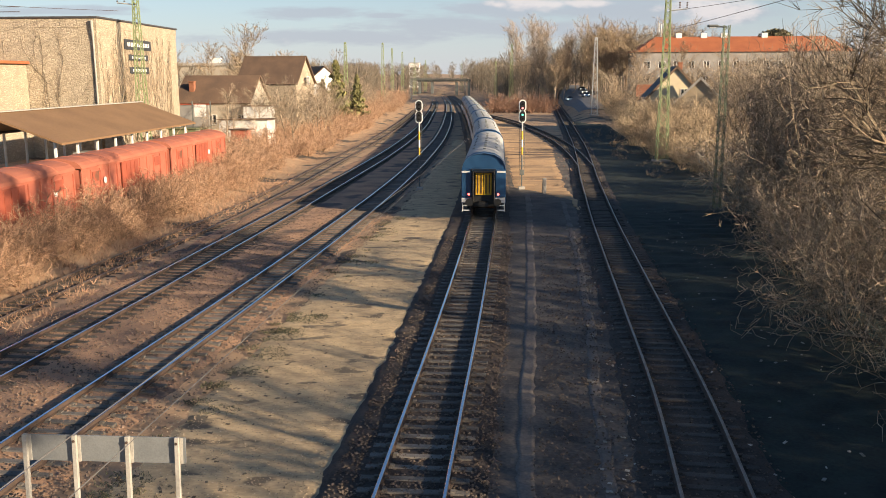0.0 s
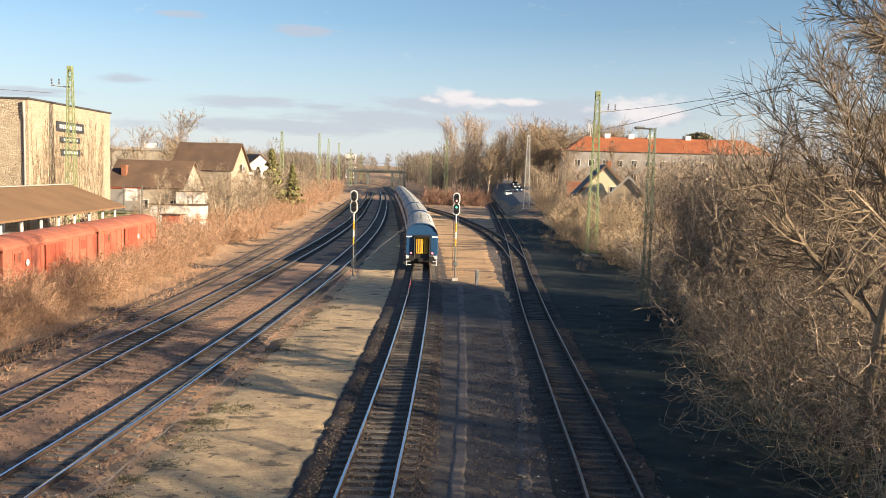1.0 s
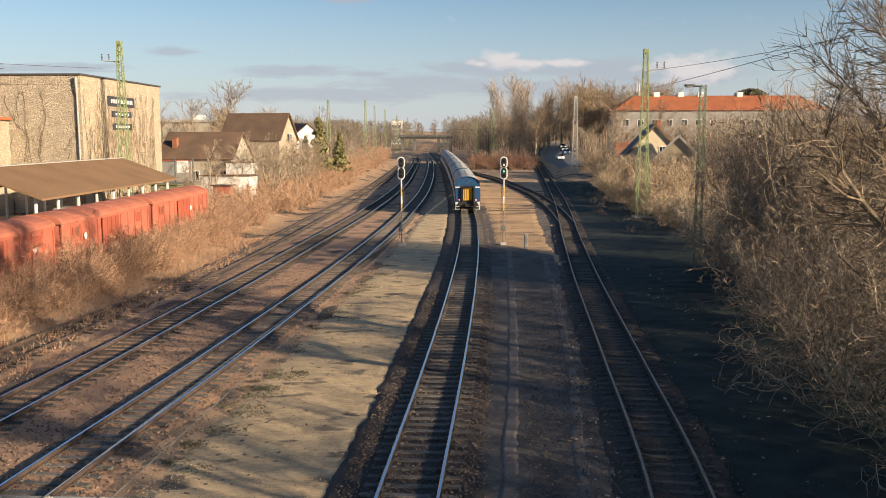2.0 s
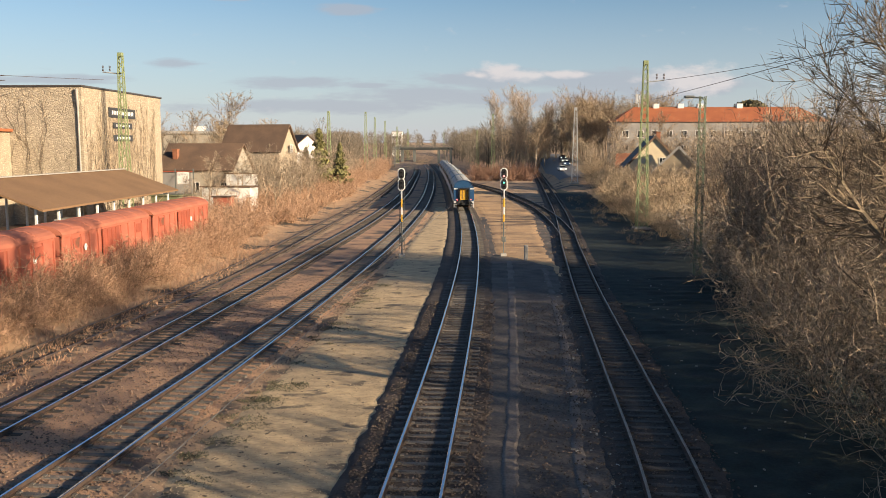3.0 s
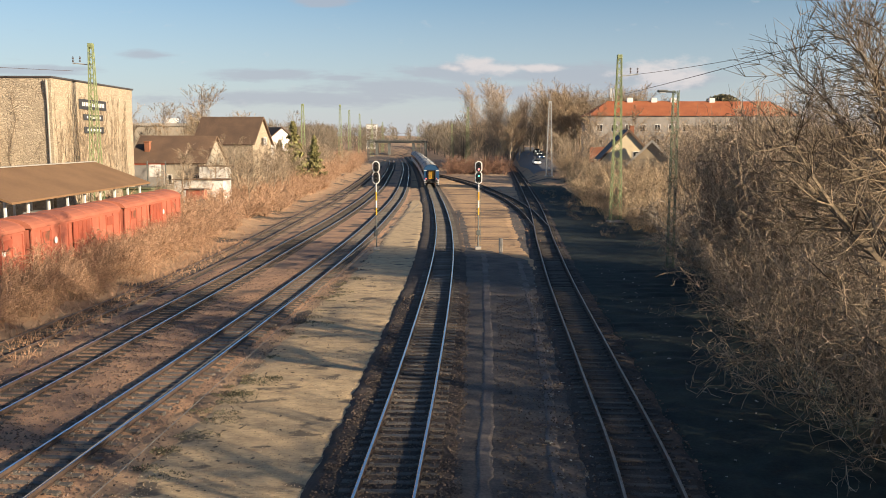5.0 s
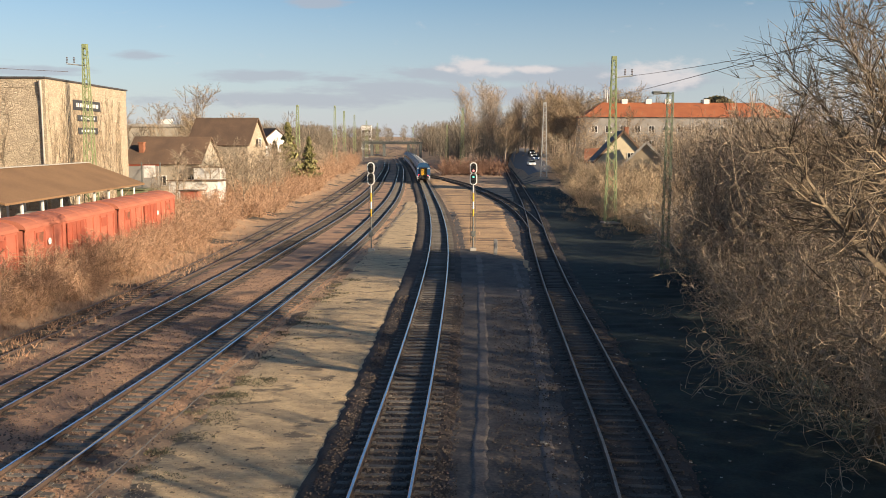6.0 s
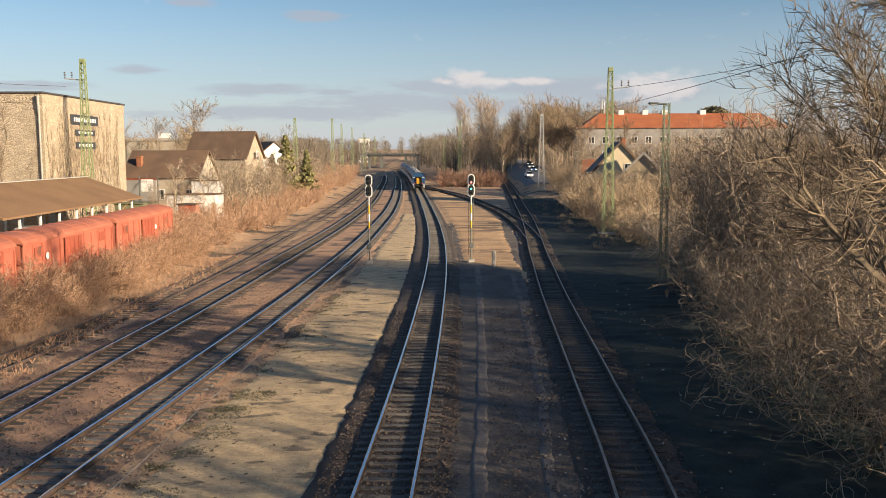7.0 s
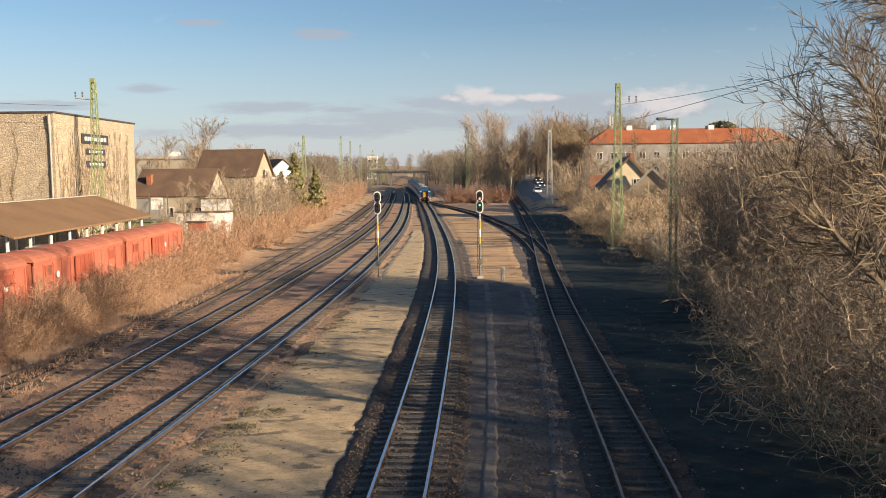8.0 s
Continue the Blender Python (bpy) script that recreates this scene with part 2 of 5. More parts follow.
M_DRYGRASS = mat("dry_scrub", (0.488, 0.305, 0.195), (0.281, 0.177, 0.112), 0.6, 0.95, bump=0, island=0.55)
M_PALEBARK = mat("pale_grey_bark", (0.36, 0.32, 0.27), (0.24, 0.21, 0.175), 1.0, 0.9, bump=0, island=0.2)
M_MIDWOOD = mat("brown_winter_crowns", (0.36, 0.265, 0.17), (0.22, 0.165, 0.11), 0.5, 0.95, bump=0, island=0.5)
M_REDBRUSH = mat("reddish_brush", (0.28, 0.16, 0.105), (0.17, 0.095, 0.065), 0.6, 0.95, bump=0, island=0.5)
M_FARTWIG = mat("pale_winter_twigs", (0.46, 0.355, 0.25), (0.33, 0.25, 0.18), 1.0, 0.9, bump=0, island=0.4)
M_RAILWORN = mat("dull_worn_rail", (0.30, 0.27, 0.25), (0.17, 0.13, 0.10), 2.0, 0.45, 0.7, 0.05)
M_EVERGREEN = mat("evergreen_leaves", (0.24, 0.22, 0.08), (0.11, 0.105, 0.045), 1.0, 0.8, bump=0, island=0.4)


M_STONE2 = mat("dressed_pale_stone", (0.45, 0.365, 0.255), (0.33, 0.265, 0.18), 0.5, 0.9, bump=0.5, grain=6.0)
M_BRICK = mat("red_brick", (0.32, 0.13, 0.07), (0.22, 0.09, 0.05), 2.0, 0.9)
M_FARWOOD = mat("hazy_winter_wood", (0.235, 0.195, 0.145), (0.15, 0.125, 0.098), 0.2, 1.0, bump=0, grain=2.0, island=0.35)
M_PALEBRUSH = mat("pale_dry_brush", (0.50, 0.375, 0.24), (0.30, 0.22, 0.14), 0.6, 0.95, bump=0, island=0.5)
M_GREYPOST = mat("grey_post_paint", (0.14, 0.15, 0.14), (0.09, 0.095, 0.09), 3.0, 0.6)
M_GREENSTEEL_DULL = mat("dull_green_paint", (0.20, 0.24, 0.15), (0.13, 0.155, 0.1), 2.0, 0.7)
M_SIGN = mat("dark_sign_sheet", (0.05, 0.055, 0.06), (0.03, 0.03, 0.035), 2.0, 0.6)
M_REDWAGON2 = mat("rusted_red_paint", (0.36, 0.085, 0.045), (0.24, 0.06, 0.035), 1.2, 0.8, wear_shade=(0.14, 0.06, 0.035), wear_shade_amount=0.0)
M_WAGONROOF = mat("chalky_red_roof_paint", (0.43, 0.145, 0.085), (0.31, 0.10, 0.06), 0.7, 0.85, bump=0.2, wear_shade=(0.26, 0.10, 0.06), wear_shade_amount=0.0)
M_DARKROOF = mat("dark_slates", (0.07, 0.065, 0.065), (0.045, 0.042, 0.045), 1.0, 0.7, grain=10.0)
M_OLIVE = mat("olive_green_sheet", (0.16, 0.17, 0.09), (0.11, 0.12, 0.07), 1.0, 0.7)
M_BALLASTSTONE = mat("dark_stone_chips", (0.14, 0.105, 0.08), (0.07, 0.055, 0.045), 3.0, 0.9, bump=0, island=0.5)
M_BALLASTSTONE2 = mat("rusty_stone_chips", (0.23, 0.155, 0.11), (0.11, 0.078, 0.06), 3.0, 0.9, bump=0, island=0.5)
M_PANEL = mat("dull_zinc_sheet", (0.24, 0.25, 0.25), (0.16, 0.17, 0.175), 1.2, 0.5, 0.2, 0.1)
M_WIRE = mat("dull_wire", (0.22, 0.21, 0.20), (0.15, 0.14, 0.13), 2.0, 0.6, 0.3, 0)
M_PINE = mat("sunlit_pine_needles", (0.20, 0.17, 0.09), (0.11, 0.10, 0.055), 1.0, 0.85, bump=0, island=0.4)
M_CLOD = mat("dark_clods", (0.16, 0.125, 0.085), (0.08, 0.064, 0.048), 3.0, 0.95, bump=0.4, island=0.5)
M_PATHSTONE = mat("sandy_pebbles", (0.52, 0.41, 0.27), (0.30, 0.235, 0.155), 3.0, 0.9, bump=0, island=0.6)
M_MOSS = mat("withered_moss", (0.13, 0.12, 0.065), (0.06, 0.055, 0.035), 2.0, 0.95, bump=0, island=0.5)
M_LITTER = mat("faded_litter", (0.36, 0.35, 0.32), (0.2, 0.18, 0.14), 3.0, 0.9, bump=0, island=0.5)


def glow(name, colour, strength):
    m = bpy.data.materials.new(name)
    m.use_nodes = True
    b = m.node_tree.nodes["Principled BSDF"]
    b.inputs["Base Color"].default_value = (*colour, 1)
    b.inputs["Emission Color"].default_value, b.inputs["Emission Strength"].default_value = (*colour, 1), strength
    return m


M_TAILLIGHT = glow("red_tail_lamp", (1.0, 0.06, 0.05), 6.0)
M_REDLAMP = glow("red_signal_lamp", (1.0, 0.25, 0.22), 1.2)
M_GREENLAMP = glow("green_signal_lamp", (0.15, 0.8, 0.55), 0.7)
M_HEADLIGHT = glow("car_headlight", (1.0, 0.95, 0.85), 1.5)


# ---- mesh helpers ----
def finish(name, bm, m, smooth=False):
    me = bpy.data.meshes.new(name)
    bm.normal_update()
    bm.to_mesh(me)
    bm.free()
    for mm in (m if isinstance(m, (list, tuple)) else [m]):
        me.materials.append(mm)
    if smooth:
        for p in me.polygons:
            p.use_smooth = True
    return me


def part(name, bm, m, parent=None, label="", smooth=False):
    ob = new(name, bm if isinstance(bm, bpy.types.Mesh) else finish(name, bm, m, smooth))
    if parent:
        ob.parent = parent
    if label:
        ob["label"] = label
    return ob


def thing(name, label, category, x=0, y=0, z=0, rz=0, group="", kind=""):
    ob = new(name)
    ob.matrix_basis = pose(x, y, z, 0, 0, rz)
    return tagged(ob, label, category, group, kind)


def box(bm, x0, x1, y0, y1, z0, z1, m=None, bevel=0.0, mi=0):
    made = bmesh.ops.create_cube(bm, size=1, matrix=Matrix.LocRotScale(((x0 + x1) / 2, (y0 + y1) / 2, (z0 + z1) / 2), None, (abs(x1 - x0), abs(y1 - y0), abs(z1 - z0))))
    vs = made["verts"]
    if m is not None:
        bmesh.ops.transform(bm, matrix=m, verts=vs)
    fs = {f for v in vs for f in v.link_faces}
    for f in fs:
        f.material_index = mi
    if bevel:
        bmesh.ops.bevel(bm, geom=list({e for v in vs for e in v.link_edges}), offset=bevel, segments=1, affect="EDGES")
    return bm


def cyl(bm, a, b, r0, r1=None, n=8, mi=0):
    a, b = Vector(a), Vector(b)
    d = b - a
    q = d.to_track_quat("Z", "Y").to_matrix().to_4x4()
    made = bmesh.ops.create_cone(bm, cap_ends=True, segments=n, radius1=r0, radius2=r0 if r1 is None else r1, depth=d.length, matrix=Matrix.Translation((a + b) / 2) @ q)
    for v in made["verts"]:
        for f in v.link_faces:
            f.material_index = mi
    return bm


def bar(bm, a, b, w, mi=0):
    """A square bar from a to b."""
    return cyl(bm, a, b, w * 0.7, n=4, mi=mi)


def smooth_path(pts, step):
    """Points every step metres on a smooth line through (x, y) pairs, and their headings, running with y."""
    ys, xs = np.array([p[1] for p in pts], float), np.array([p[0] for p in pts], float)
    fine = np.arange(ys[0], ys[-1], 0.5)
    slopes = np.gradient(xs, ys)
    k = np.clip(np.searchsorted(ys, fine, "right") - 1, 0, len(ys) - 2)
    h = ys[k + 1] - ys[k]
    u = (fine - ys[k]) / h
    fx = (2 * u**3 - 3 * u**2 + 1) * xs[k] + (u**3 - 2 * u**2 + u) * h * slopes[k] + (-2 * u**3 + 3 * u**2) * xs[k + 1] + (u**3 - u**2) * h * slopes[k + 1]
    s = np.concatenate([[0], np.cumsum(np.hypot(np.diff(fx), np.diff(fine)))])
    at = np.arange(0, s[-1], step)
    px, py = np.interp(at, s, fx), np.interp(at, s, fine)
    head = np.arctan2(-np.gradient(px), np.gradient(py))
    return px, py, head


MAIN = [(-2.75, -8), (-1.98, 8), (-1.33, 22.6), (-0.98, 30), (-0.19, 51.8), (0.12, 64.8), (0.25, 81), (-0.05, 104), (-1.05, 137), (-3.9, 210), (-7.7, 290), (-14.5, 400), (-27, 600)]
TWO = [(-12.9, -8), (-11.75, 8), (-11.15, 18), (-9.8, 34), (-8.55, 52), (-7.75, 67), (-7.1, 85), (-6.75, 105), (-6.6, 125), (-6.9, 150), (-8.3, 200), (-12.0, 290), (-18.8, 400), (-31.5, 600)]
THREE = [(-17.6, -8), (-16.4, 10), (-15.0, 27), (-14.5, 34), (-13.8, 46), (-13.2, 58), (-12.5, 75), (-11.7, 95), (-11.2, 130), (-11.5, 160), (-12.8, 200), (-16.5, 290), (-23.3, 400), (-36, 600)]
FOUR = [(-21, 8), (-19.3, 28), (-18.3, 40), (-17.2, 54), (-16.6, 70), (-16.3, 95), (-16.0, 130), (-16.3, 160), (-17.3, 200), (-21.0, 290), (-27.8, 400)]
SIDING = [(2.4, -8), (4.1, 8), (4.97, 17.3), (5.48, 22.5), (6.15, 33), (7.0, 47), (7.38, 53), (8.33, 66), (9.4, 80), (10.1, 88), (11.9, 110), (14.3, 146), (21.3, 259), (30, 400)]
BRANCH = [(10.1, 88), (10.45, 100), (10.5, 115), (10.1, 129), (8.6, 150), (6.6, 172), (2.6, 198), (-0.9, 216), (-4.3, 235)]


def strip(name, left, right, z, m, label, category, jag=0.25, kind="structure", nx=10, step=0.7, bumpy=0.03, crown=0.0):
    """A sheet between two lines (x, y), with an uneven edge."""
    y0, y1 = max(left[0][1], right[0][1]), min(left[-1][1], right[-1][1])
    ys = np.concatenate([np.arange(y0, min(60, y1), step * 0.4), np.arange(min(60, y1), y1 + step, step)])
    lx, rx = np.interp(ys, [p[1] for p in left], [p[0] for p in left]), np.interp(ys, [p[1] for p in right], [p[0] for p in right])
    vs, fs = [], []
    for j, y in enumerate(ys):
        a = lx[j] + jag * noise.fractal((y * 0.7, 3.1, z * 50), 1, 2, 4) + 0.10 * noise.noise((y * 4.1, 1.3, z * 50))
        b = rx[j] + jag * noise.fractal((y * 0.7, 9.7, z * 50), 1, 2, 4) + 0.10 * noise.noise((y * 4.1, 7.3, z * 50))
        for i in range(nx + 1):
            u = i / nx
            x = a + (b - a) * u
            edge = min(u, 1 - u) * 2
            zz = z + bumpy * noise.fractal((x * 1.3, y * 1.3, 0), 1, 2, 3) + crown * min(1, edge * 4)
            if i in (0, nx):
                zz = z - 0.12
            vs.append((x, y, zz))
    w = nx + 1
    for j in range(len(ys) - 1):
        for i in range(nx):
            fs.append((j * w + i, j * w + i + 1, (j + 1) * w + i + 1, (j + 1) * w + i))
    me = bpy.data.meshes.new(name)
    me.from_pydata(vs, [], fs)
    me.materials.append(m)
    for p in me.polygons:
        p.use_smooth = True
    return tagged(new(name, me), label, category, kind=kind)


def offset(pts, d):
    return [(x + d, y) for x, y in pts]


# ---- ground ----
def height(x, y):
    """The lie of the land: a scrubby bank on the right, a low rise on the left, far hills."""
    z = -0.42
    bank = min(1, max(0, (x - 13.0 - 0.05 * y) / 9)) if y < 130 else 0
    z += 1.6 * bank * (1 if y < 60 else max(0, 1 - (y - 60) / 70))
    z += 0.9 * min(1, max(0, (-19.5 - x) / 5))
    if y > 165 and x > 12:
        side = 12.5 + (y - 117) * 0.06 + 3
        z += min(1, max(0, (x - side + 1.5) / 4)) * min(4.5, 0.04 * (y - 165))
    if 7.5 < x < 15 and y < 60:
        z -= 0.18
    far = max(0, (y - 420) / 400)
    z += 14 * min(1, far) * (0.6 + 0.6 * noise.noise((x * 0.004, y * 0.003, 5)))
    near = 1 if -18 < x < 9.5 and y < 160 else 0
    z += (0.03 if near else 0.10) * noise.fractal((x * 0.35, y * 0.35, 2), 1, 2, 4) + 0.09 * near
    return z


def ground():
    def axis(spans):
        out = []
        for a, b, s in spans:
            out += list(np.arange(a, b, s))
        return out + [spans[-1][1]]
    xs = axis([(-2500, -300, 200), (-300, -60, 20), (-60, -28, 2), (-28, 24, 0.6), (24, 60, 2), (60, 300, 20), (300, 2500, 200)])
    ys = axis([(-400, -20, 40), (-20, 10, 3), (10, 90, 0.7), (90, 200, 3), (200, 500, 12), (500, 3000, 125)])
    vs = [(x, y, height(x, y)) for y in ys for x in xs]
    w = len(xs)
    fs = [(j * w + i, j * w + i + 1, (j + 1) * w + i + 1, (j + 1) * w + i) for j in range(len(ys) - 1) for i in range(w - 1)]
    me = bpy.data.meshes.new("ground")
    me.from_pydata(vs, [], fs)
    me.materials.append(M_GROUND)
    me.materials.append(M_SHADED_SOIL)
    for p in me.polygons:
        p.use_smooth = True
        cx, cy = p.center[0], p.center[1]
        # ground below the thicket takes the soil with shade painted in
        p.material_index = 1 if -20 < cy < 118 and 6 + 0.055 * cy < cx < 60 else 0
    tagged(new("ground", me), "dry brown winter ground, leaf litter under the bank thicket darkened with painted shade", "ground", kind="structure")


ground()
strip("ballast_left", offset(THREE, -2.6), offset(TWO, 1.6), -0.205, M_BALLAST, "rusty brown ballast under two worn tracks", "ballast", nx=16)
strip("ballast_main", offset(MAIN, -2.25), offset(MAIN, 1.8), -0.20, M_BALLAST_SHADED, "dark ballast along the main track, deepened with painted shade", "ballast", jag=0.16, nx=14)
strip("ballast_siding", offset(SIDING, -1.7), offset(SIDING, 1.7), -0.225, M_BALLAST_SHADED, "dark ballast of a disused siding, deepened with painted shade", "ballast")
strip("path", [(-9.6, -6), (-8.6, 17.5), (-7.9, 31), (-7.0, 46), (-6.2, 58), (-5.1, 90), (-4.6, 118), (-4.5, 128)], [(-4.2, -6), (-3.15, 17), (-2.65, 28.6), (-2.1, 43), (-1.7, 58.5), (-1.7, 90), (-2.3, 118), (-3.2, 128)], -0.27, M_PATH, "sandy yellow gravel path between the tracks", "path", jag=0.3, bumpy=0.012)
# soil strip whose dark colour carries the shade of the brush
strip("bank_soil", offset(SIDING, 1.2), [(9, -6), (13.5, 17), (14.5, 30), (16, 45), (19, 60), (20, 75), (19.5, 95), (21, 131), (24, 180)], -0.24, M_SHADED_SOIL, "leafy soil beside the disused siding, darkened with painted shade", "soil", nx=14, bumpy=0.10)
# the shaded stretch of ground, dark by its material
strip("service_road", offset(MAIN[:9], 1.2), offset(SIDING[:11], -1.2), -0.275, M_SERVICE_SHADED, "grey-brown cinder track with faint wheel ruts, darkened with painted shade", "road", jag=0.25)

# the lit stretch; its slanting front edge draws the thicket's shadow line
strip("sunlit_sandy_verge", [(6.3, 65.0), (4.4, 69.0), (2.1, 72.5), (2.2, 81), (2.0, 104), (1.0, 137), (-0.3, 165), (-1.9, 200)], [(6.8, 65.0), (6.9, 70), (7.1, 75), (7.9, 93), (8.9, 110), (8.4, 130), (6.9, 150), (4.9, 172), (0.9, 200)], -0.235, M_VERGE_SUNLIT, "sandy verge beyond the signals, painted in a sunlit tone up to the shadow line", "verge", jag=0.22, bumpy=0.04, step=0.4)
for rut, wide in (([(0.55, 8), (1.1, 21.5), (1.48, 27.5), (1.9, 34.7), (2.39, 45.1), (3.1, 61.5), (3.3, 68)], 0.30), ([(2.2, 8), (3.05, 21.5), (3.44, 26.4), (3.86, 30.7), (4.2, 36), (4.75, 44), (5.36, 56.4), (5.7, 64)], 0.24)):
    strip("wheel_rut", offset(rut, -wide), offset(rut, wide), -0.262, M_RUT, "pale dusty wheel rut in the cinder track", "wheel rut", jag=0.08, nx=6, bumpy=0.03)


# ---- railway tracks ----
def rail_mesh(px, py, head, side, z_top=0.0, s=1.0):
    prof = [(-0.065, -0.17), (-0.065, -0.155), (-0.012, -0.135), (-0.012, -0.045), (-0.040, -0.035), (-0.040, -0.008), (-0.030, 0), (0.030, 0), (0.040, -0.008), (0.040, -0.035), (0.012, -0.045), (0.012, -0.135), (0.065, -0.155), (0.065, -0.17)]
    vs, fs, mi = [], [], []
    c = len(prof)
    for x, y, h in zip(px, py, head):
        for u, v in prof:
            o = side + u
            vs.append((x + o * math.cos(h), y + o * math.sin(h), z_top + v))
    for j in range(len(px) - 1):
        for i in range(c - 1):
            fs.append((j * c + i, j * c + i + 1, (j + 1) * c + i + 1, (j + 1) * c + i))
            mi.append(1 if 5 <= i <= 7 else 0)
    me = bpy.data.meshes.new("rail")
    me.from_pydata(vs, [], fs)
    return me, mi


def track(line, label, shiny, sleeper_mat, y_from, y_parts, spacing=0.6, z=0.0, sleeper_w=0.22, tail=True):
    root = thing("railway_track", label, "railway track", group="railway tracks")
    px, py, head = smooth_path(line, 1.5)
    for side in (-0.753, 0.753):
        me, mi = rail_mesh(px, py, head, side, z)
        me.materials.append(M_RUST)
        me.materials.append(M_RAILHEAD if shiny else M_RAILWORN)
        me.polygons.foreach_set("material_index", mi)
        part("rail", me, None, root, "polished steel rail" if shiny else "rusty steel rail")
    bm = bmesh.new()
    box(bm, -1.25, 1.25, -sleeper_w / 2, sleeper_w / 2, -0.36, -0.165, bevel=0.02)
    for sx in (-1, 1):
        for o in (-0.13, 0.13):
            box(bm, sx * 0.753 + o - 0.05, sx * 0.753 + o + 0.05, -0.06, 0.06, -0.17, -0.125)
    me = finish("sleeper", bm, sleeper_mat)
    sx, sy, sh = smooth_path(line, spacing)
    rest = bmesh.new()
    n = 0
    for x, y, h in zip(sx, sy, sh):
        if y < y_from:
            continue
        m = pose(x + random.uniform(-0.02, 0.02), y + random.uniform(-0.015, 0.015), z + random.uniform(-0.012, 0.004), 0, 0, math.degrees(h) + random.uniform(-0.5, 0.5))
        if y < y_parts and n < 290:
            ob = part("sleeper", me, None, root)
            ob.matrix_basis = m
            n += 1
        elif tail and y < 330:
            box(rest, -1.25, 1.25, -sleeper_w / 2, sleeper_w / 2, -0.3, -0.165, m)
    if len(rest.verts):
        tagged(part("sleeper_run", rest, sleeper_mat, root), kind="stuff")
    else:
        rest.free()
    return root


# ---- the train ----
CX, CY, CH = smooth_path(MAIN, 0.5)
CS = np.arange(len(CX)) * 0.5
LENGTH, PITCH_C = 24.5, 24.9


def on_main(y):
    """Arc length on the main line at the distance y."""
    return float(np.interp(y, CY, CS))


def coach_pose(s):
    """The pose of a coach with its bogies on the line, its rear end at arc length s."""
    a, b = s + 3.2, s + LENGTH - 3.2
    pa, pb = [(float(np.interp(q, CS, CX)), float(np.interp(q, CS, CY))) for q in (a, b)]
    h = math.atan2(-(pb[0] - pa[0]), pb[1] - pa[1])
    return pose(pa[0] + 3.2 * math.sin(h), pa[1] - 3.2 * math.cos(h), 0, 0, 0, math.degrees(h))


def build_coach():
    root = thing("passenger_coach", "blue and grey passenger coach with a dusty grey roof", "railway coach", group="train")
    prof = [(-1.40, 0.95), (-1.415, 1.9), (-1.415, 2.0), (-1.40, 2.9), (-1.30, 3.35), (-1.05, 3.72), (-0.65, 3.95), (0, 4.05), (0.65, 3.95), (1.05, 3.72), (1.30, 3.35), (1.40, 2.9), (1.415, 2.0), (1.415, 1.9), (1.40, 0.95)]
    # side walls, with the ends recessed round the gangway
    bm = bmesh.new()
    for sgn in (-1, 1):
        pts = [(sgn * x, z) for x, z in ((1.40, 0.95), (1.415, 1.9), (1.415, 2.0), (1.40, 2.9), (1.30, 3.35))]
        rows = [[bm.verts.new((x, y, z)) for x, z in pts] for y in (0.35, LENGTH - 0.35)]
        for i in range(4):
            f = bm.faces.new((rows[0][i], rows[1][i], rows[1][i + 1], rows[0][i + 1]))
            f.material_index = 1 if i < 2 else 0
    for y, s in ((0.35, 1), (LENGTH - 0.35, -1)):
        for sgn in (-1, 1):
            # rounded blue end posts with a grey foot
            box(bm, sgn * 0.72, sgn * 1.395, y - s * 0.10, y + s * 0.35, 1.32, 3.05, mi=0, bevel=0.05)
            box(bm, sgn * 0.72, sgn * 1.395, y - s * 0.10, y + s * 0.35, 0.95, 1.30, mi=1, bevel=0.03)
            box(bm, sgn * 0.85, sgn * 1.37, y - s * 0.118, y - s * 0.09, 2.86, 2.98, mi=2)
        end = [bm.verts.new((x, y + s * 0.05, z)) for x, z in [(-1.38, 3.0)] + prof[4:11] + [(1.38, 3.0)]]
        bm.faces.new(end).material_index = 0
        box(bm, -0.74, 0.74, y + s * 0.10, y + s * 0.30, 0.95, 3.05, mi=3)
        box(bm, -0.80, 0.80, y - s * 0.16, y + s * 0.10, 3.0, 3.1, mi=3, bevel=0.02)
    part("body", bm, [M_TRAINBLUE, M_TRAINGREY, M_WHITE, M_BLACK], root)
    # roof, blue over each end, with seams
    bm = bmesh.new()
    rp = prof[4:11]
    cuts = [0.25, 1.7] + list(np.linspace(3.4, LENGTH - 3.4, 9)) + [LENGTH - 1.7, LENGTH - 0.25]
    ring, last = None, None
    for k, y in enumerate(cuts):
        for q, o in ((-0.05, 0), (-0.02, 0.02), (0.02, 0.02), (0.05, 0)):
            if not cuts[0] <= y + q <= cuts[-1]:
                continue
            ring = [bm.verts.new((x * (1 + o * 0.3), y + q, z + o)) for x, z in rp]
            if last:
                for i in range(len(rp) - 1):
                    f = bm.faces.new((last[i], ring[i], ring[i + 1], last[i + 1]))
                    f.material_index, f.smooth = (1 if y + q <= 1.7 or y + q > LENGTH - 1.68 else 0), True
            last = ring
    part("roof", bm, [M_ROOF, M_TRAINBLUE], root, "dusty grey ribbed roof with blue ends")
    vent = bmesh.new()
    box(vent, -0.10, 0.10, -0.10, 0.10, -0.02, 0.09, bevel=0.03)
    vent = finish("roof_vent", vent, M_GREYPOST)
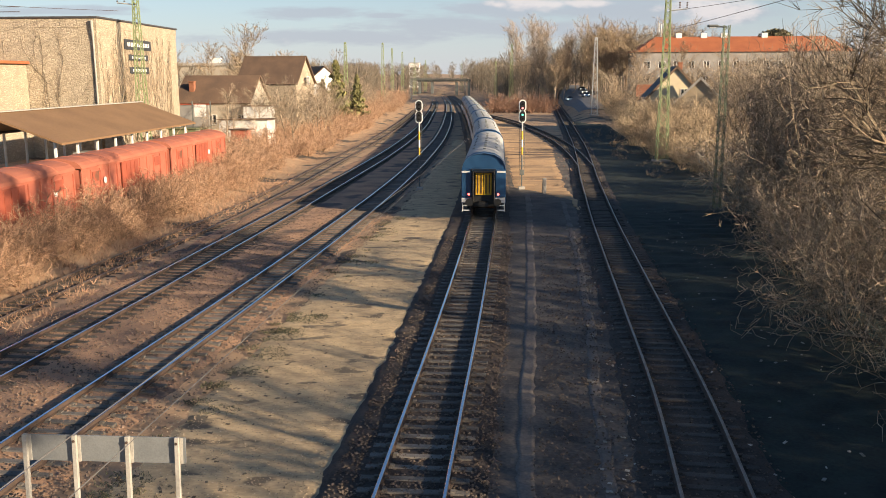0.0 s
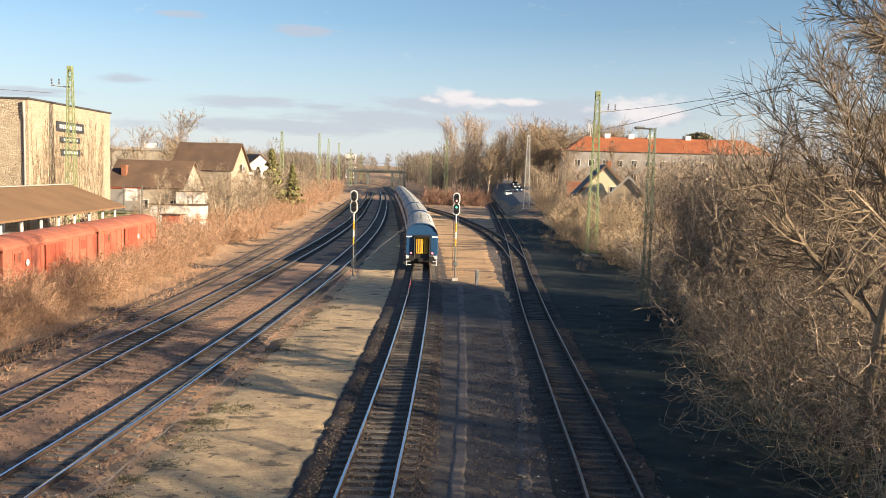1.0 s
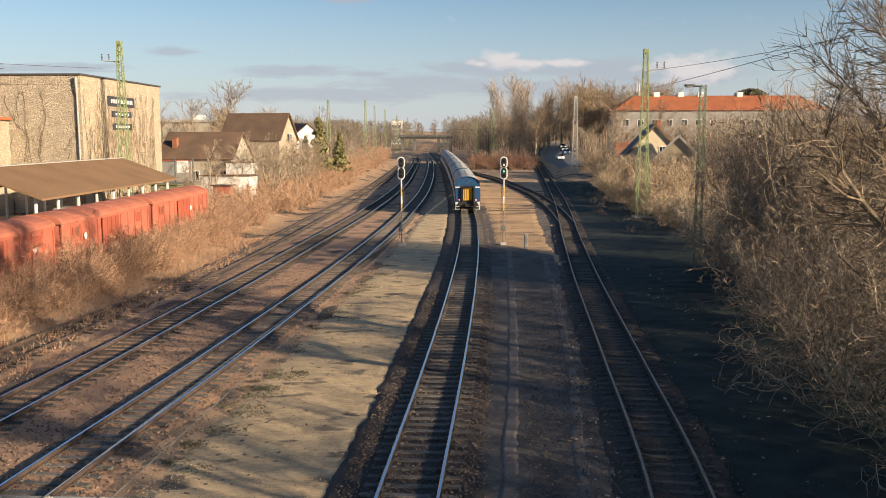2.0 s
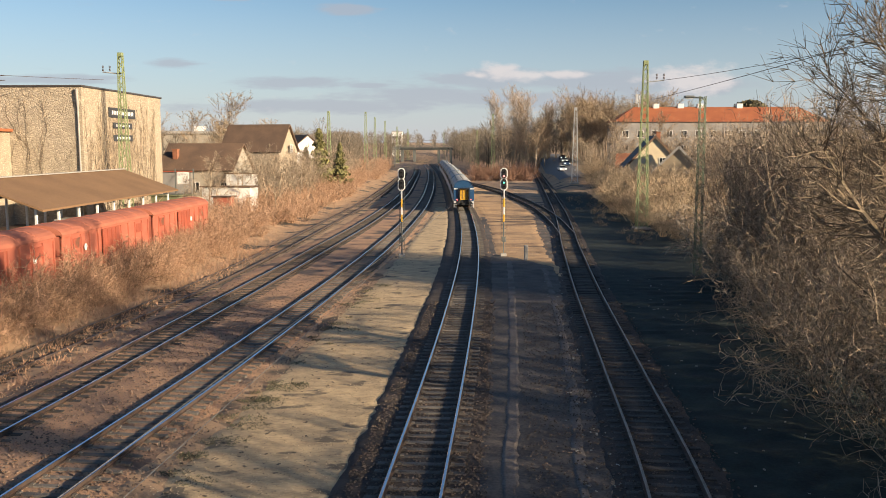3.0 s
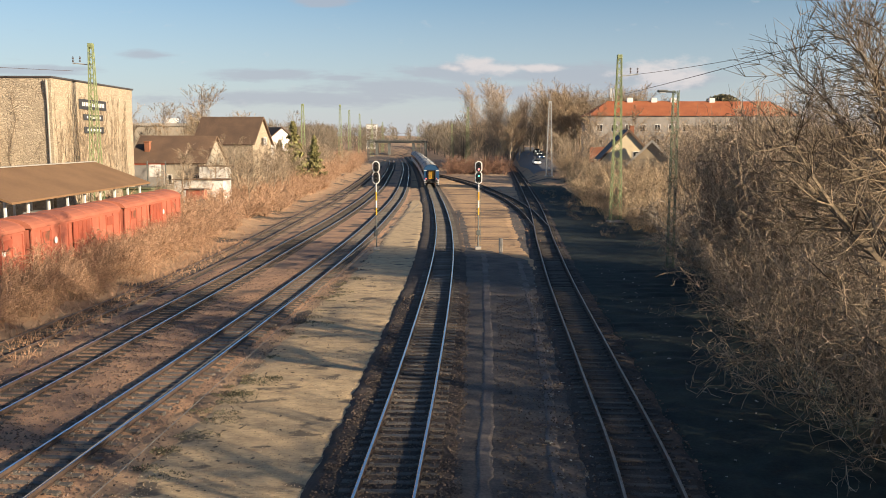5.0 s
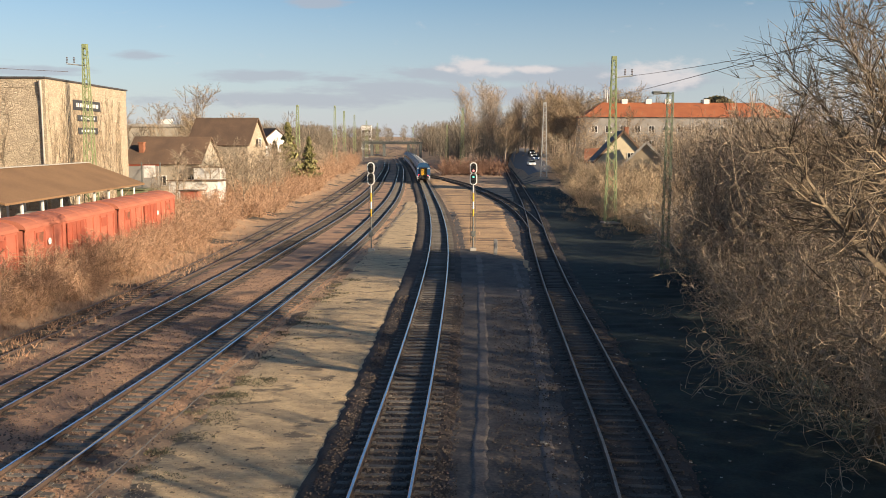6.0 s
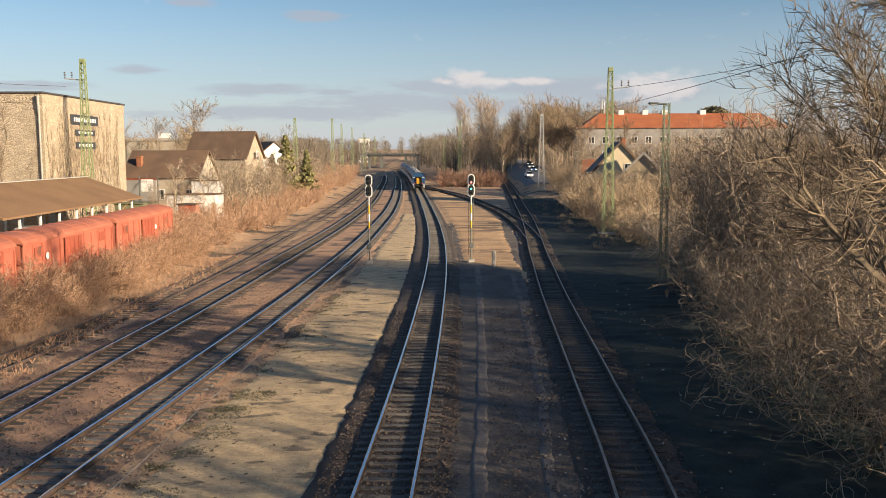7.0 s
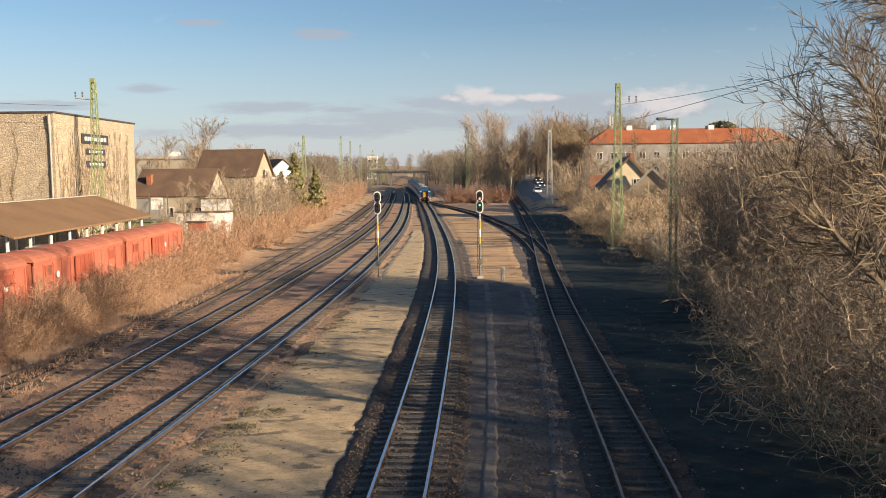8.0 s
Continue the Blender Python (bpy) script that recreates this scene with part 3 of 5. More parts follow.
    for k, (vx, vy) in enumerate([(0.0, 4 + 1.9 * q) for q in range(9)] + [(-0.75, 6 + 3.1 * q) for q in range(5)] + [(0.75, 7 + 3.1 * q) for q in range(4)]):
        part("roof_vent", vent, None, root).matrix_basis = pose(vx, vy, 3.86 if vx else 4.02, 0, 32 if vx > 0 else (-32 if vx else 0), 0)
    win = bmesh.new()
    box(win, -0.01, 0.012, -0.6, 0.6, 0, 0.85, bevel=0.004)
    win = finish("window", win, M_DARKGLASS)
    for sgn in (-1, 1):
        for q in range(11):
            part("window", win, None, root).matrix_basis = pose(sgn * 1.412, 2.9 + q * 1.87, 2.03, 0, 0, 0)
    for y, s in ((0.35, 1), (LENGTH - 0.35, -1)):
        # gangway with its yellow shutter doors
        bm = bmesh.new()
        for x0, x1 in ((-0.72, -0.60), (0.60, 0.72)):
            box(bm, x0, x1, y - s * 0.35, y + s * 0.1, 1.0, 2.95, bevel=0.05)
        box(bm, -0.72, 0.72, y - s * 0.35, y + s * 0.1, 2.86, 3.0, bevel=0.05)
        part("gangway", bm, M_BLACK, root, "black rubber gangway surround")
        for x0, x1 in ((-0.50, -0.02), (0.02, 0.50)):
            bm = bmesh.new()
            box(bm, x0, x1, y - s * 0.02, y + s * 0.09, 1.45, 2.84, mi=0, bevel=0.01)
            for q in (0.28, 0.72):
                xx = x0 + (x1 - x0) * q
                box(bm, xx - 0.035, xx + 0.035, y - s * 0.035, y, 1.55, 2.74, mi=1)
            part("shutter_door", bm, [M_YELLOW, M_RUST], root, "yellow folding gangway door")
        for x in (-0.875, 0.875):
            bm = bmesh.new()
            cyl(bm, (x, y, 1.05), (x, y - s * 0.5, 1.05), 0.09, n=10)
            cyl(bm, (x, y - s * 0.5, 1.05), (x, y - s * 0.56, 1.05), 0.25, 0.24, n=14)
            part("buffer", bm, M_BLACK, root, "black steel buffer")
            bm = bmesh.new()
            cyl(bm, (x * 1.05, y - s * 0.09, 1.50), (x * 1.05, y - s * 0.14, 1.50), 0.075, 0.06, n=12)
            part("tail_light", bm, M_TAILLIGHT if s > 0 else M_DARKGLASS, root, "glowing red tail lamp" if s > 0 else "unlit lamp")
            bm = bmesh.new()
            for zz in (0.45, 0.75):
                box(bm, x * 1.25 - 0.2, x * 1.25 + 0.2, y - s * 0.05, y + s * 0.2, zz, zz + 0.04)
            box(bm, x * 1.5 - 0.03, x * 1.5 + 0.03, y - s * 0.06, y, 0.4, 1.5)
            part("step", bm, M_TRAINGREY, root)
    bm = bmesh.new()
    box(bm, -1.2, 1.2, 0.5, LENGTH - 0.5, 0.72, 0.97)
    for q in (8.0, 11.0, 14.2):
        box(bm, -1.15, 1.15, q, q + 1.9, 0.35, 0.75, bevel=0.04)
    box(bm, -0.3, 0.3, 0.1, LENGTH - 0.1, 0.75, 1.05)
    part("underframe", bm, M_BLACK, root, "sooty black underframe")
    for c in (3.2, LENGTH - 3.2):
        bm = bmesh.new()
        for sx in (-1, 1):
            box(bm, sx * 0.95, sx * 1.1, c - 1.75, c + 1.75, 0.42, 0.72, bevel=0.04)
        box(bm, -0.95, 0.95, c - 0.3, c + 0.3, 0.4, 0.7)
        bogie = part("bogie", bm, M_BLACK, root)
        wh = bmesh.new()
        for sx in (-1, 1):
            cyl(wh, (sx * 0.685, 0, 0), (sx * 0.82, 0, 0), 0.46, n=20)
        cyl(wh, (-0.69, 0, 0), (0.69, 0, 0), 0.08, n=8)
        wh = finish("wheelset", wh, M_RUST)
        for o in (-1.25, 1.25):
            part("wheelset", wh, None, bogie).matrix_basis = pose(0, c + o, 0.46)
    return root


def train():
    first = build_coach()
    return [first] + [copy_thing(first, pose(0, 200 + 30 * k, 0)) for k in range(6)]


COACHES = train()
track(MAIN, "main line track with shiny rails on concrete sleepers", True, M_SLEEPER, 12, 190)
track(TWO, "through track with shiny rails on worn concrete sleepers", True, M_SLEEPER, 12, 190)
track(THREE, "through track with worn rails on old timber sleepers", True, M_OLDSLEEPER, 20, 180)
track(FOUR, "overgrown siding with rusty rails", False, M_OLDSLEEPER, 30, 100, z=-0.15)
track(SIDING, "disused siding with rusty rails and old timber sleepers", False, M_OLDSLEEPER, 12, 150, z=-0.03)
track(BRANCH, "rusty track branching from the siding at a turnout", False, M_OLDSLEEPER, 99, 200, z=-0.035)


# ---- bare wood: trees and shrubs ----
def wood_mesh(name, segs, m, sides=3):
    """Tapered sticks, from rows of start, end, start radius and end radius."""
    a = np.array([q[0] for q in segs], float)
    b = np.array([q[1] for q in segs], float)
    r0, r1 = np.array([q[2] for q in segs]), np.array([q[3] for q in segs])
    d = b - a
    d /= np.maximum(np.linalg.norm(d, axis=1, keepdims=True), 1e-6)
    ref = np.where(np.abs(d[:, 2:3]) > 0.9, np.array([[1.0, 0, 0]]), np.array([[0, 0, 1.0]]))
    u = np.cross(d, ref)
    u /= np.linalg.norm(u, axis=1, keepdims=True)
    v = np.cross(d, u)
    rings = []
    for base, r in ((a, r0), (b, r1)):
        for k in range(sides):
            t = 2 * math.pi * k / sides
            rings.append(base + r[:, None] * (math.cos(t) * u + math.sin(t) * v))
    verts = np.stack(rings, 1).reshape(-1, 3)
    n = len(segs)
    off = np.arange(n)[:, None] * 2 * sides
    faces = np.concatenate([off + np.array([[k, (k + 1) % sides, sides + (k + 1) % sides, sides + k]]) for k in range(sides)], 0)
    me = bpy.data.meshes.new(name)
    me.from_pydata(verts.tolist(), [], faces.tolist())
    me.materials.append(m)
    return me


def tube_mesh(name, segs, m, sides=8):
    """One closed tapering trunk through the ends of its sticks."""
    pts = [(Vector(segs[0][0]), segs[0][2])] + [(Vector(q[1]), q[3]) for q in segs]
    vs = [(p.x + r * math.cos(2 * math.pi * k / sides), p.y + r * math.sin(2 * math.pi * k / sides), p.z) for p, r in pts for k in range(sides)]
    fs = [(j * sides + k, j * sides + (k + 1) % sides, (j + 1) * sides + (k + 1) % sides, (j + 1) * sides + k) for j in range(len(pts) - 1) for k in range(sides)]
    fs += [tuple(range(sides))[::-1], tuple((len(pts) - 1) * sides + k for k in range(sides))]
    me = bpy.data.meshes.new(name)
    me.from_pydata(vs, [], fs)
    me.materials.append(m)
    for p in me.polygons:
        p.use_smooth = True
    return me


def limb(rng, segs, p, d, length, r, steps, wob, up, tip=0.35):
    """One bending stick; returns the points and directions along it."""
    out, L = [], length / steps
    p, d = Vector(p), Vector(d).normalized()
    for k in range(steps):
        d = (d + Vector((rng.gauss(0, wob), rng.gauss(0, wob), rng.gauss(0, wob) + up))).normalized()
        q = p + d * L
        ra, rb = r * (1 - (1 - tip) * k / steps), r * (1 - (1 - tip) * (k + 1) / steps)
        segs.append((p[:], q[:], ra, rb))
        p = q
        out.append((p.copy(), d.copy(), rb))
    return out


def side_dir(rng, d, spread):
    v = Vector((rng.gauss(0, 1), rng.gauss(0, 1), rng.gauss(0, 1)))
    v = (v - d * v.dot(d)).normalized()
    return (d * math.cos(spread) + v * math.sin(spread)).normalized()


def shrub_meshes(seed, h=5.0, stems=22, spread=0.5, twig=0.011, n1=3, n2=2, m=None, lean=0.0, segs1=2, reach=1.0, crook=0.35):
    rng = random.Random(seed)
    segs, fine = [], []
    for _ in range(stems):
        a, rad = rng.uniform(0, 6.283), rng.uniform(0, 0.9) * h * 0.16
        d = Vector((math.cos(a) * spread * rng.uniform(0.2, 1.3) - lean, math.sin(a) * spread * rng.uniform(0.2, 1.3), 1))
        L = h * rng.uniform(0.6, 1.0)
        pts = limb(rng, segs, (math.cos(a) * rad, math.sin(a) * rad, -0.1), d, L, twig * 2.2, 5, 0.22, 0.0)
        for p, dd, r in pts[1:]:
            for _ in range(n1):
                t = limb(rng, fine, p, side_dir(rng, dd, rng.uniform(0.4, 1.0)), h * rng.uniform(0.12, 0.30) * reach, twig * 1.1, segs1, crook, -0.02, 0.6)
                for q, d3, r3 in t:
                    for _ in range(n2):
                        limb(rng, fine, q, side_dir(rng, d3, rng.uniform(0.5, 1.1)), h * rng.uniform(0.05, 0.15) * reach, twig * 0.75, segs1 - 1, crook, 0.03, 0.5)
    return wood_mesh("base_growth", segs, m or M_TWIG), wood_mesh("crown", fine, m or M_TWIG)


def tree_meshes(seed, h=12.0, r=0.2, limbs=14, start=0.25, spread=0.9, twig=0.02, levels=3, up=0.05, narrow=1.0, m_t=None, m_c=None, n2=5, n3=4):
    """A trunk mesh and a crown mesh of limbs, boughs and twigs."""
    rng = random.Random(seed)
    tr, cr = [], []
    trunk = limb(rng, tr, (0, 0, -0.3), (rng.gauss(0, 0.05), rng.gauss(0, 0.05), 1), h * 0.85, r, 8, 0.06, 0.02, 0.12)
    for k in range(limbs):
        u = start + (1 - start) * k / limbs
        p, d, rr = trunk[min(7, int(u * 8))]
        L = h * 0.42 * (1 - 0.55 * u) * rng.uniform(0.7, 1.15) * narrow
        bough = limb(rng, cr, p, side_dir(rng, d, rng.uniform(0.5, 1.0) * spread), L, max(rr * 0.55, twig * 2), 5, 0.12, up, 0.3)
        for q, d2, r2 in bough[0:]:
            for _ in range(n2):
                t = limb(rng, cr, q, side_dir(rng, d2, rng.uniform(0.4, 0.9)), L * rng.uniform(0.18, 0.45), max(twig, r2 * 0.5), 3, 0.15, up, 0.5)
                for q3, d3, r3 in t:
                    for _ in range(n3 if levels > 2 else 0):
                        limb(rng, cr, q3, side_dir(rng, d3, rng.uniform(0.4, 0.9)), L * rng.uniform(0.06, 0.17), twig * 0.7, 1, 0.15, up, 0.5)
    return tube_mesh("trunk", tr, m_t or M_TWIGDARK), wood_mesh("crown", cr, m_c or M_TWIG)


def put_tree(name, label, category, meshes, x, y, z, rz, s, group):
    root = thing(name, label, category, x, y, z, rz, group)
    root.scale = (s, s, s)
    for nm, me in zip(("trunk", "crown"), meshes):
        part(nm, me, None, root)
    return root


def put_shrub(meshes, label, x, y, s, rz, group, sz=None):
    root = thing("shrub", label, "shrub", x, y, height(x, y), rz, group)
    root.scale = (s, s, sz or s)
    part("base_growth", meshes[0], None, root)
    part("crown", meshes[1], None, root)
    return root


def scatter_stuff(name, meshes, spots, label, category, m):
    """Many far plants joined in one object; spots are x, y, scale and turn."""
    vs, fs, n = [], [], 0
    for k, (x, y, s, rz) in enumerate(spots):
        for me in meshes[k % len(meshes)]:
            co = np.empty(len(me.vertices) * 3)
            me.vertices.foreach_get("co", co)
            co = co.reshape(-1, 3) * s
            c, q = math.cos(rz), math.sin(rz)
            vs.append(np.stack([co[:, 0] * c - co[:, 1] * q + x, co[:, 0] * q + co[:, 1] * c + y, co[:, 2] + height(x, y)], 1))
            ix = np.empty(len(me.polygons) * 4, dtype=np.int32)
            me.loops.foreach_get("vertex_index", ix)
            fs.append(ix.reshape(-1, 4) + n)
            n += len(co)
    me = bpy.data.meshes.new(name)
    me.from_pydata(np.concatenate(vs).tolist(), [], np.concatenate(fs).tolist())
    me.materials.append(m)
    return tagged(new(name, me), label, category, kind="stuff")


def woods():
    rng = random.Random(11)
    kinds = [shrub_meshes(20 + k, 6.0, 17, 0.8, 0.0115, 4, 1, None, 0.0, 3, 0.72, 0.5) for k in range(5)]
    # the thicket on the bank: lower towards the track, tall behind
    L1, G1 = "tangled bare brown shrub on the shaded bank", "thicket on the bank"
    for k in range(16):
        y = 21 + k * 2.4
        edge = float(np.interp(y, [20, 26, 39, 52, 62], [12.6, 13.0, 14.6, 17.2, 19.5]))
        put_shrub(kinds[k % 5], L1, edge + rng.uniform(-0.3, 0.6), y, rng.uniform(0.75, 1.0), rng.uniform(0, 360), G1)
    for k in range(24):
        y = 20 + (k % 12) * 3.1 + rng.uniform(-1, 1)
        edge = float(np.interp(y, [20, 26, 39, 52, 62], [13.0, 13.4, 15.2, 18, 20.5]))
        x = edge + (2.6 if k < 12 else 5.6) + rng.uniform(-1, 1)
        top = 1.2 if k < 12 else 1.4
        if y > 54:
            top *= 0.7
        put_shrub(kinds[(k + 1) % 5], L1, x, y, top * rng.uniform(0.85, 1.1), rng.uniform(0, 360), G1)
    for k in range(32):
        put_shrub(kinds[k % 5], L1, 18.6 + (k % 5) * 1.0 + rng.uniform(-0.3, 0.3), 46.4 + (k % 8) * 1.3, rng.uniform(1.0, 1.15), rng.uniform(0, 360), G1, rng.uniform(1.7, 2.0))
    for k in range(13):
        put_shrub(kinds[k % 5], L1, rng.uniform(15, 25), rng.uniform(-16, 17), rng.uniform(1.0, 1.4), rng.uniform(0, 360), G1)
    for k in range(14):
        put_shrub(kinds[k % 5], L1, rng.uniform(14.0, 20.0), 3 + k * 1.25, rng.uniform(0.9, 1.05), rng.uniform(0, 360), G1)
    for k in range(11):
        put_shrub(kinds[k % 5], L1, rng.uniform(13.5, 16.5), -1 + k * 1.9, rng.uniform(0.75, 0.9), rng.uniform(0, 360), G1)
    # paler thin growth and low sunlit brush further on
    pale = [shrub_meshes(40 + k, 4.0, 24, 0.45, 0.014, 2, 2, M_PALEBRUSH) for k in range(3)]
    for k in range(16):
        y = 62 + k * 2.7
        x = float(np.interp(y, [60, 75, 95, 110], [20.0, 20.3, 18.6, 19.6])) + rng.uniform(0, 2.5)
        put_shrub(pale[k % 3], "pale dry brush beside the siding", x, y, rng.uniform(0.7, 1.0), rng.uniform(0, 360), "brush by the siding")
    for k in range(26):
        y = 100 + k * 4.2
        x = float(np.interp(y, [100, 131, 216], [19.2, 20.6, 29])) + rng.uniform(0, 5)
        put_shrub(pale[k % 3], "pale dry brush beside the siding", x, y, rng.uniform(0.9, 1.5), rng.uniform(0, 360), "brush by the siding")
    for k in range(12):
        y, x = rng.uniform(66, 105), rng.uniform(24, 34)
        put_shrub(kinds[k % 5], "bare brown shrub behind the mast", x, y, rng.uniform(0.5, 0.65), rng.uniform(0, 360), "shrubs behind the bank")
    # the near tree with dark boughs
    big = tree_meshes(5, 16.5, 0.24, 24, 0.26, 1.25, 0.014, 3, 0.04, 1.15, M_TWIGDARK, M_TWIGDARK, 6, 5)
    put_tree("tree", "tall bare tree with dark spreading boughs", "tree", big, 12.9, 25.0, -0.2, 40, 1.0, "trees on the bank")
    put_tree("tree", "tall bare tree with dark spreading boughs", "tree", big, 16.0, 28.0, 0.3, 190, 0.95, "trees on the bank")
    put_tree("tree", "tall bare tree with dark spreading boughs", "tree", big, 17.0, 8.0, 0.3, 100, 0.95, "trees on the bank")
    put_tree("tree", "tall bare tree with dark spreading boughs", "tree", big, 19.5, -4.0, 0.3, 250, 1.0, "trees on the bank")
    # dry scrub along the red wagons
    scrub = [shrub_meshes(60 + k, 2.6, 22, 1.0, 0.013, 2, 2, M_DRYGRASS) for k in range(4)]
    far_scrub = [shrub_meshes(70 + k, 2.6, 16, 1.0, 0.017, 2, 1, M_DRYGRASS) for k in range(3)]
    for k in range(130):
        y = 26 + (k % 40) * 1.55 + rng.uniform(-0.6, 0.6)
        edge = float(np.interp(y, [30, 45, 52, 76, 105], [-21.6, -21.3, -20.9, -21.2, -20.6]))
        x = edge + (rng.uniform(-0.6, 0.9) if k < 40 else rng.uniform(-1.5, -0.2) + (rng.uniform(-6, 0) if y > 80 else 0))
        s = rng.uniform(0.45, 0.8) if k < 40 else rng.uniform(0.85, 1.15)
        put_shrub(scrub[k % 4], "dry tangled brown scrub below the wagons", x, y, s, rng.uniform(0, 360), "scrub by the wagons", s * rng.uniform(0.85, 1.25))
    spots = []
    for k in range(170):
        y = 84 + 215 * (k / 170) ** 1.3 + rng.uniform(-1, 1)
        x = float(np.interp(y, [86, 105, 150, 210, 300], [-21.0, -20.2, -20.5, -22.5, -28])) - rng.uniform(0, 14) * rng.random() ** 0.6
        spots.append((x, y, rng.uniform(0.8, 1.4) * (1 + max(0, y - 150) / 250), rng.uniform(0, 6.28)))
    scatter_stuff("far_scrub", far_scrub, spots, "dry tangled brown scrub beside the line", "scrub", M_DRYGRASS)
    spots = [(rng.uniform(14.5, 18.5) + 0.035 * k, 80 + k * 1.6, rng.uniform(0.15, 0.4), rng.uniform(0, 6.28)) for k in range(46)]
    scatter_stuff("low_weeds", far_scrub, spots, "low dry weeds beside the siding", "weeds", M_TWIG)
    # bare small trees among the scrub
    small = [tree_meshes(80 + k, 7.0, 0.09, 13, 0.15, 1.1, 0.012, 3, 0.05, 1.2, M_TWIG, M_TWIG, 3, 2) for k in range(3)]
    for k in range(34):
        y = rng.uniform(92, 260)
        x = float(np.interp(y, [86, 150, 300], [-24, -25, -34])) - rng.uniform(0, 22)
        if -42 < x < -26 and 96 < y < 150 and x > -31:
            y += 40
        if x < -37 and y < 128:
            continue
        put_tree("tree", "small bare tree among dry scrub", "tree", small[k % 3], x, y, height(x, y), rng.uniform(0, 360), rng.uniform(0.7, 1.15), "small trees")
    for k in range(18):
        y = rng.uniform(150, 260)
        x = float(np.interp(y, [110, 216, 300], [27, 37, 46])) + rng.uniform(2, 26)
        put_tree("tree", "small bare tree behind the side road", "tree", small[k % 3], x, y, height(x, y), rng.uniform(0, 360), rng.uniform(0.9, 1.5), "small trees")
    for k in range(14):
        x, y = rng.uniform(-30.5, -23.5), rng.uniform(99, 138)
        put_tree("tree", "small bare tree before the houses", "tree", small[k % 3], x, y, height(x, y), rng.uniform(0, 360), rng.uniform(0.95, 1.3), "small trees")
    for k in range(20):
        x, y = rng.uniform(-34, -23.5), rng.uniform(138, 215)
        put_tree("tree", "small bare tree among dry scrub", "tree", small[k % 3], x, y, height(x, y), rng.uniform(0, 360), rng.uniform(0.95, 1.3), "small trees")
    # tall distant trees and poplars
    tall = [tree_meshes(100 + k, 16.0, 0.2, 16, 0.2, 1.0, 0.028, 3, 0.06, 1.25, M_MIDWOOD, M_MIDWOOD, 3, 2) for k in range(3)]
    poplar = [tree_meshes(120 + k, 24.0, 0.22, 40, 0.14, 0.62, 0.03, 3, 0.11, 0.95, M_FARTWIG, M_FARTWIG, 3, 2) for k in range(2)]
    for x, y, s in ((12.2, 294, 1.05), (15.2, 300, 1.1), (19.8, 284, 1.14), (23.6, 298, 0.98), (26.8, 306, 0.86)):
        put_tree("poplar", "tall bare poplar with upright boughs", "tree", poplar[int(x) % 2], x, y, height(x, y), x * 40, s, "poplars")
    for k in range(60):
        u = rng.random()
        x, y = 25 + 45 * u + rng.uniform(-3, 3), 268 + rng.uniform(0, 90)
        if 22 + (y - 262) * 0.08 < x < 30.5 + (y - 262) * 0.1:
            x += 10
        put_tree("tree", "bare tree in the distant belt of woodland", "tree", tall[k % 3], x, y, height(x, y), rng.uniform(0, 360), rng.uniform(1.0, 1.35), "distant trees")
    # woodland beside the line and on the far ridge, crowns of fine upswept sticks
    segs = []

    def far_tree(x, y, h, sticks, r):
        z = height(x, y)
        segs.append(((x, y, z - 0.5), (x, y, z + h * 0.6), h * 0.016, h * 0.006))
        for _ in range(sticks):
            a, u = rng.uniform(0, 6.283), rng.uniform(0.18, 0.95)
            w = h * 0.30 * math.sqrt(max(0.05, 1 - ((u - 0.5) / 0.5) ** 2)) * math.sqrt(rng.random())
            c, q = math.cos(a), math.sin(a)
            p = (x + c * w * 0.55, y + q * w * 0.55, z + h * (u - rng.uniform(0.06, 0.14)))
            segs.append((p, (x + c * w, y + q * w, z + h * u), r, r * 0.4))

    for k in range(150):
        y = 300 + 260 * rng.random() ** 0.8
        x = rng.uniform(13, 62) - 0.105 * (y - 290)
        far_tree(x, y, rng.uniform(15, 22) * (1.08 if y < 400 else 0.9), 140, 0.075)
    for k in range(170):
        y = rng.uniform(225, 520)
        x = -36 - 0.085 * (y - 225) - 70 * rng.random() ** 1.6
        far_tree(x, y, rng.uniform(11.5, 16.5), 130, 0.065)
    for k in range(16):
        far_tree(-31 - k * 1.1, 470 + (k * 7) % 31, rng.uniform(13, 16.5), 130, 0.08)
    for k in range(620):
        x, y = rng.uniform(-330, 330), rng.uniform(540, 820)
        if abs(x + 27 + (y - 600) * 0.065) < 14 and y < 620:
            continue
        far_tree(x, y, rng.uniform(10, 16), 46, 0.17)
    tagged(new("far_woods", wood_mesh("far_woods", segs, M_FARWOOD)), "hazy brown winter woodland beside the line and on the ridge", "woodland", kind="stuff")
    for k in range(15):
        put_shrub(pale[k % 3], "pale dry brush before the cream house", rng.uniform(24.0, 30.5), rng.uniform(118, 140), rng.uniform(1.3, 1.6), rng.uniform(0, 360), "brush by the siding")
    avenue = [tree_meshes(150 + k, 11.0, 0.15, 18, 0.3, 1.0, 0.018, 3, 0.07, 1.1, M_PALEBARK, M_MIDWOOD, 3, 3) for k in range(2)]
    for x, y, q in ((20.6, 268, 1.5), (22.3, 290, 1.0), (24.6, 312, 1.0), (31.8, 258, 0.8), (33.0, 276, 0.9), (34.6, 296, 0.9), (36.5, 318, 1.0), (26.8, 338, 1.0)):
        put_tree("tree", "bare roadside tree with a pale trunk", "tree", avenue[int(y) % 2], x, y, height(x, y), x * 50, q, "avenue trees")
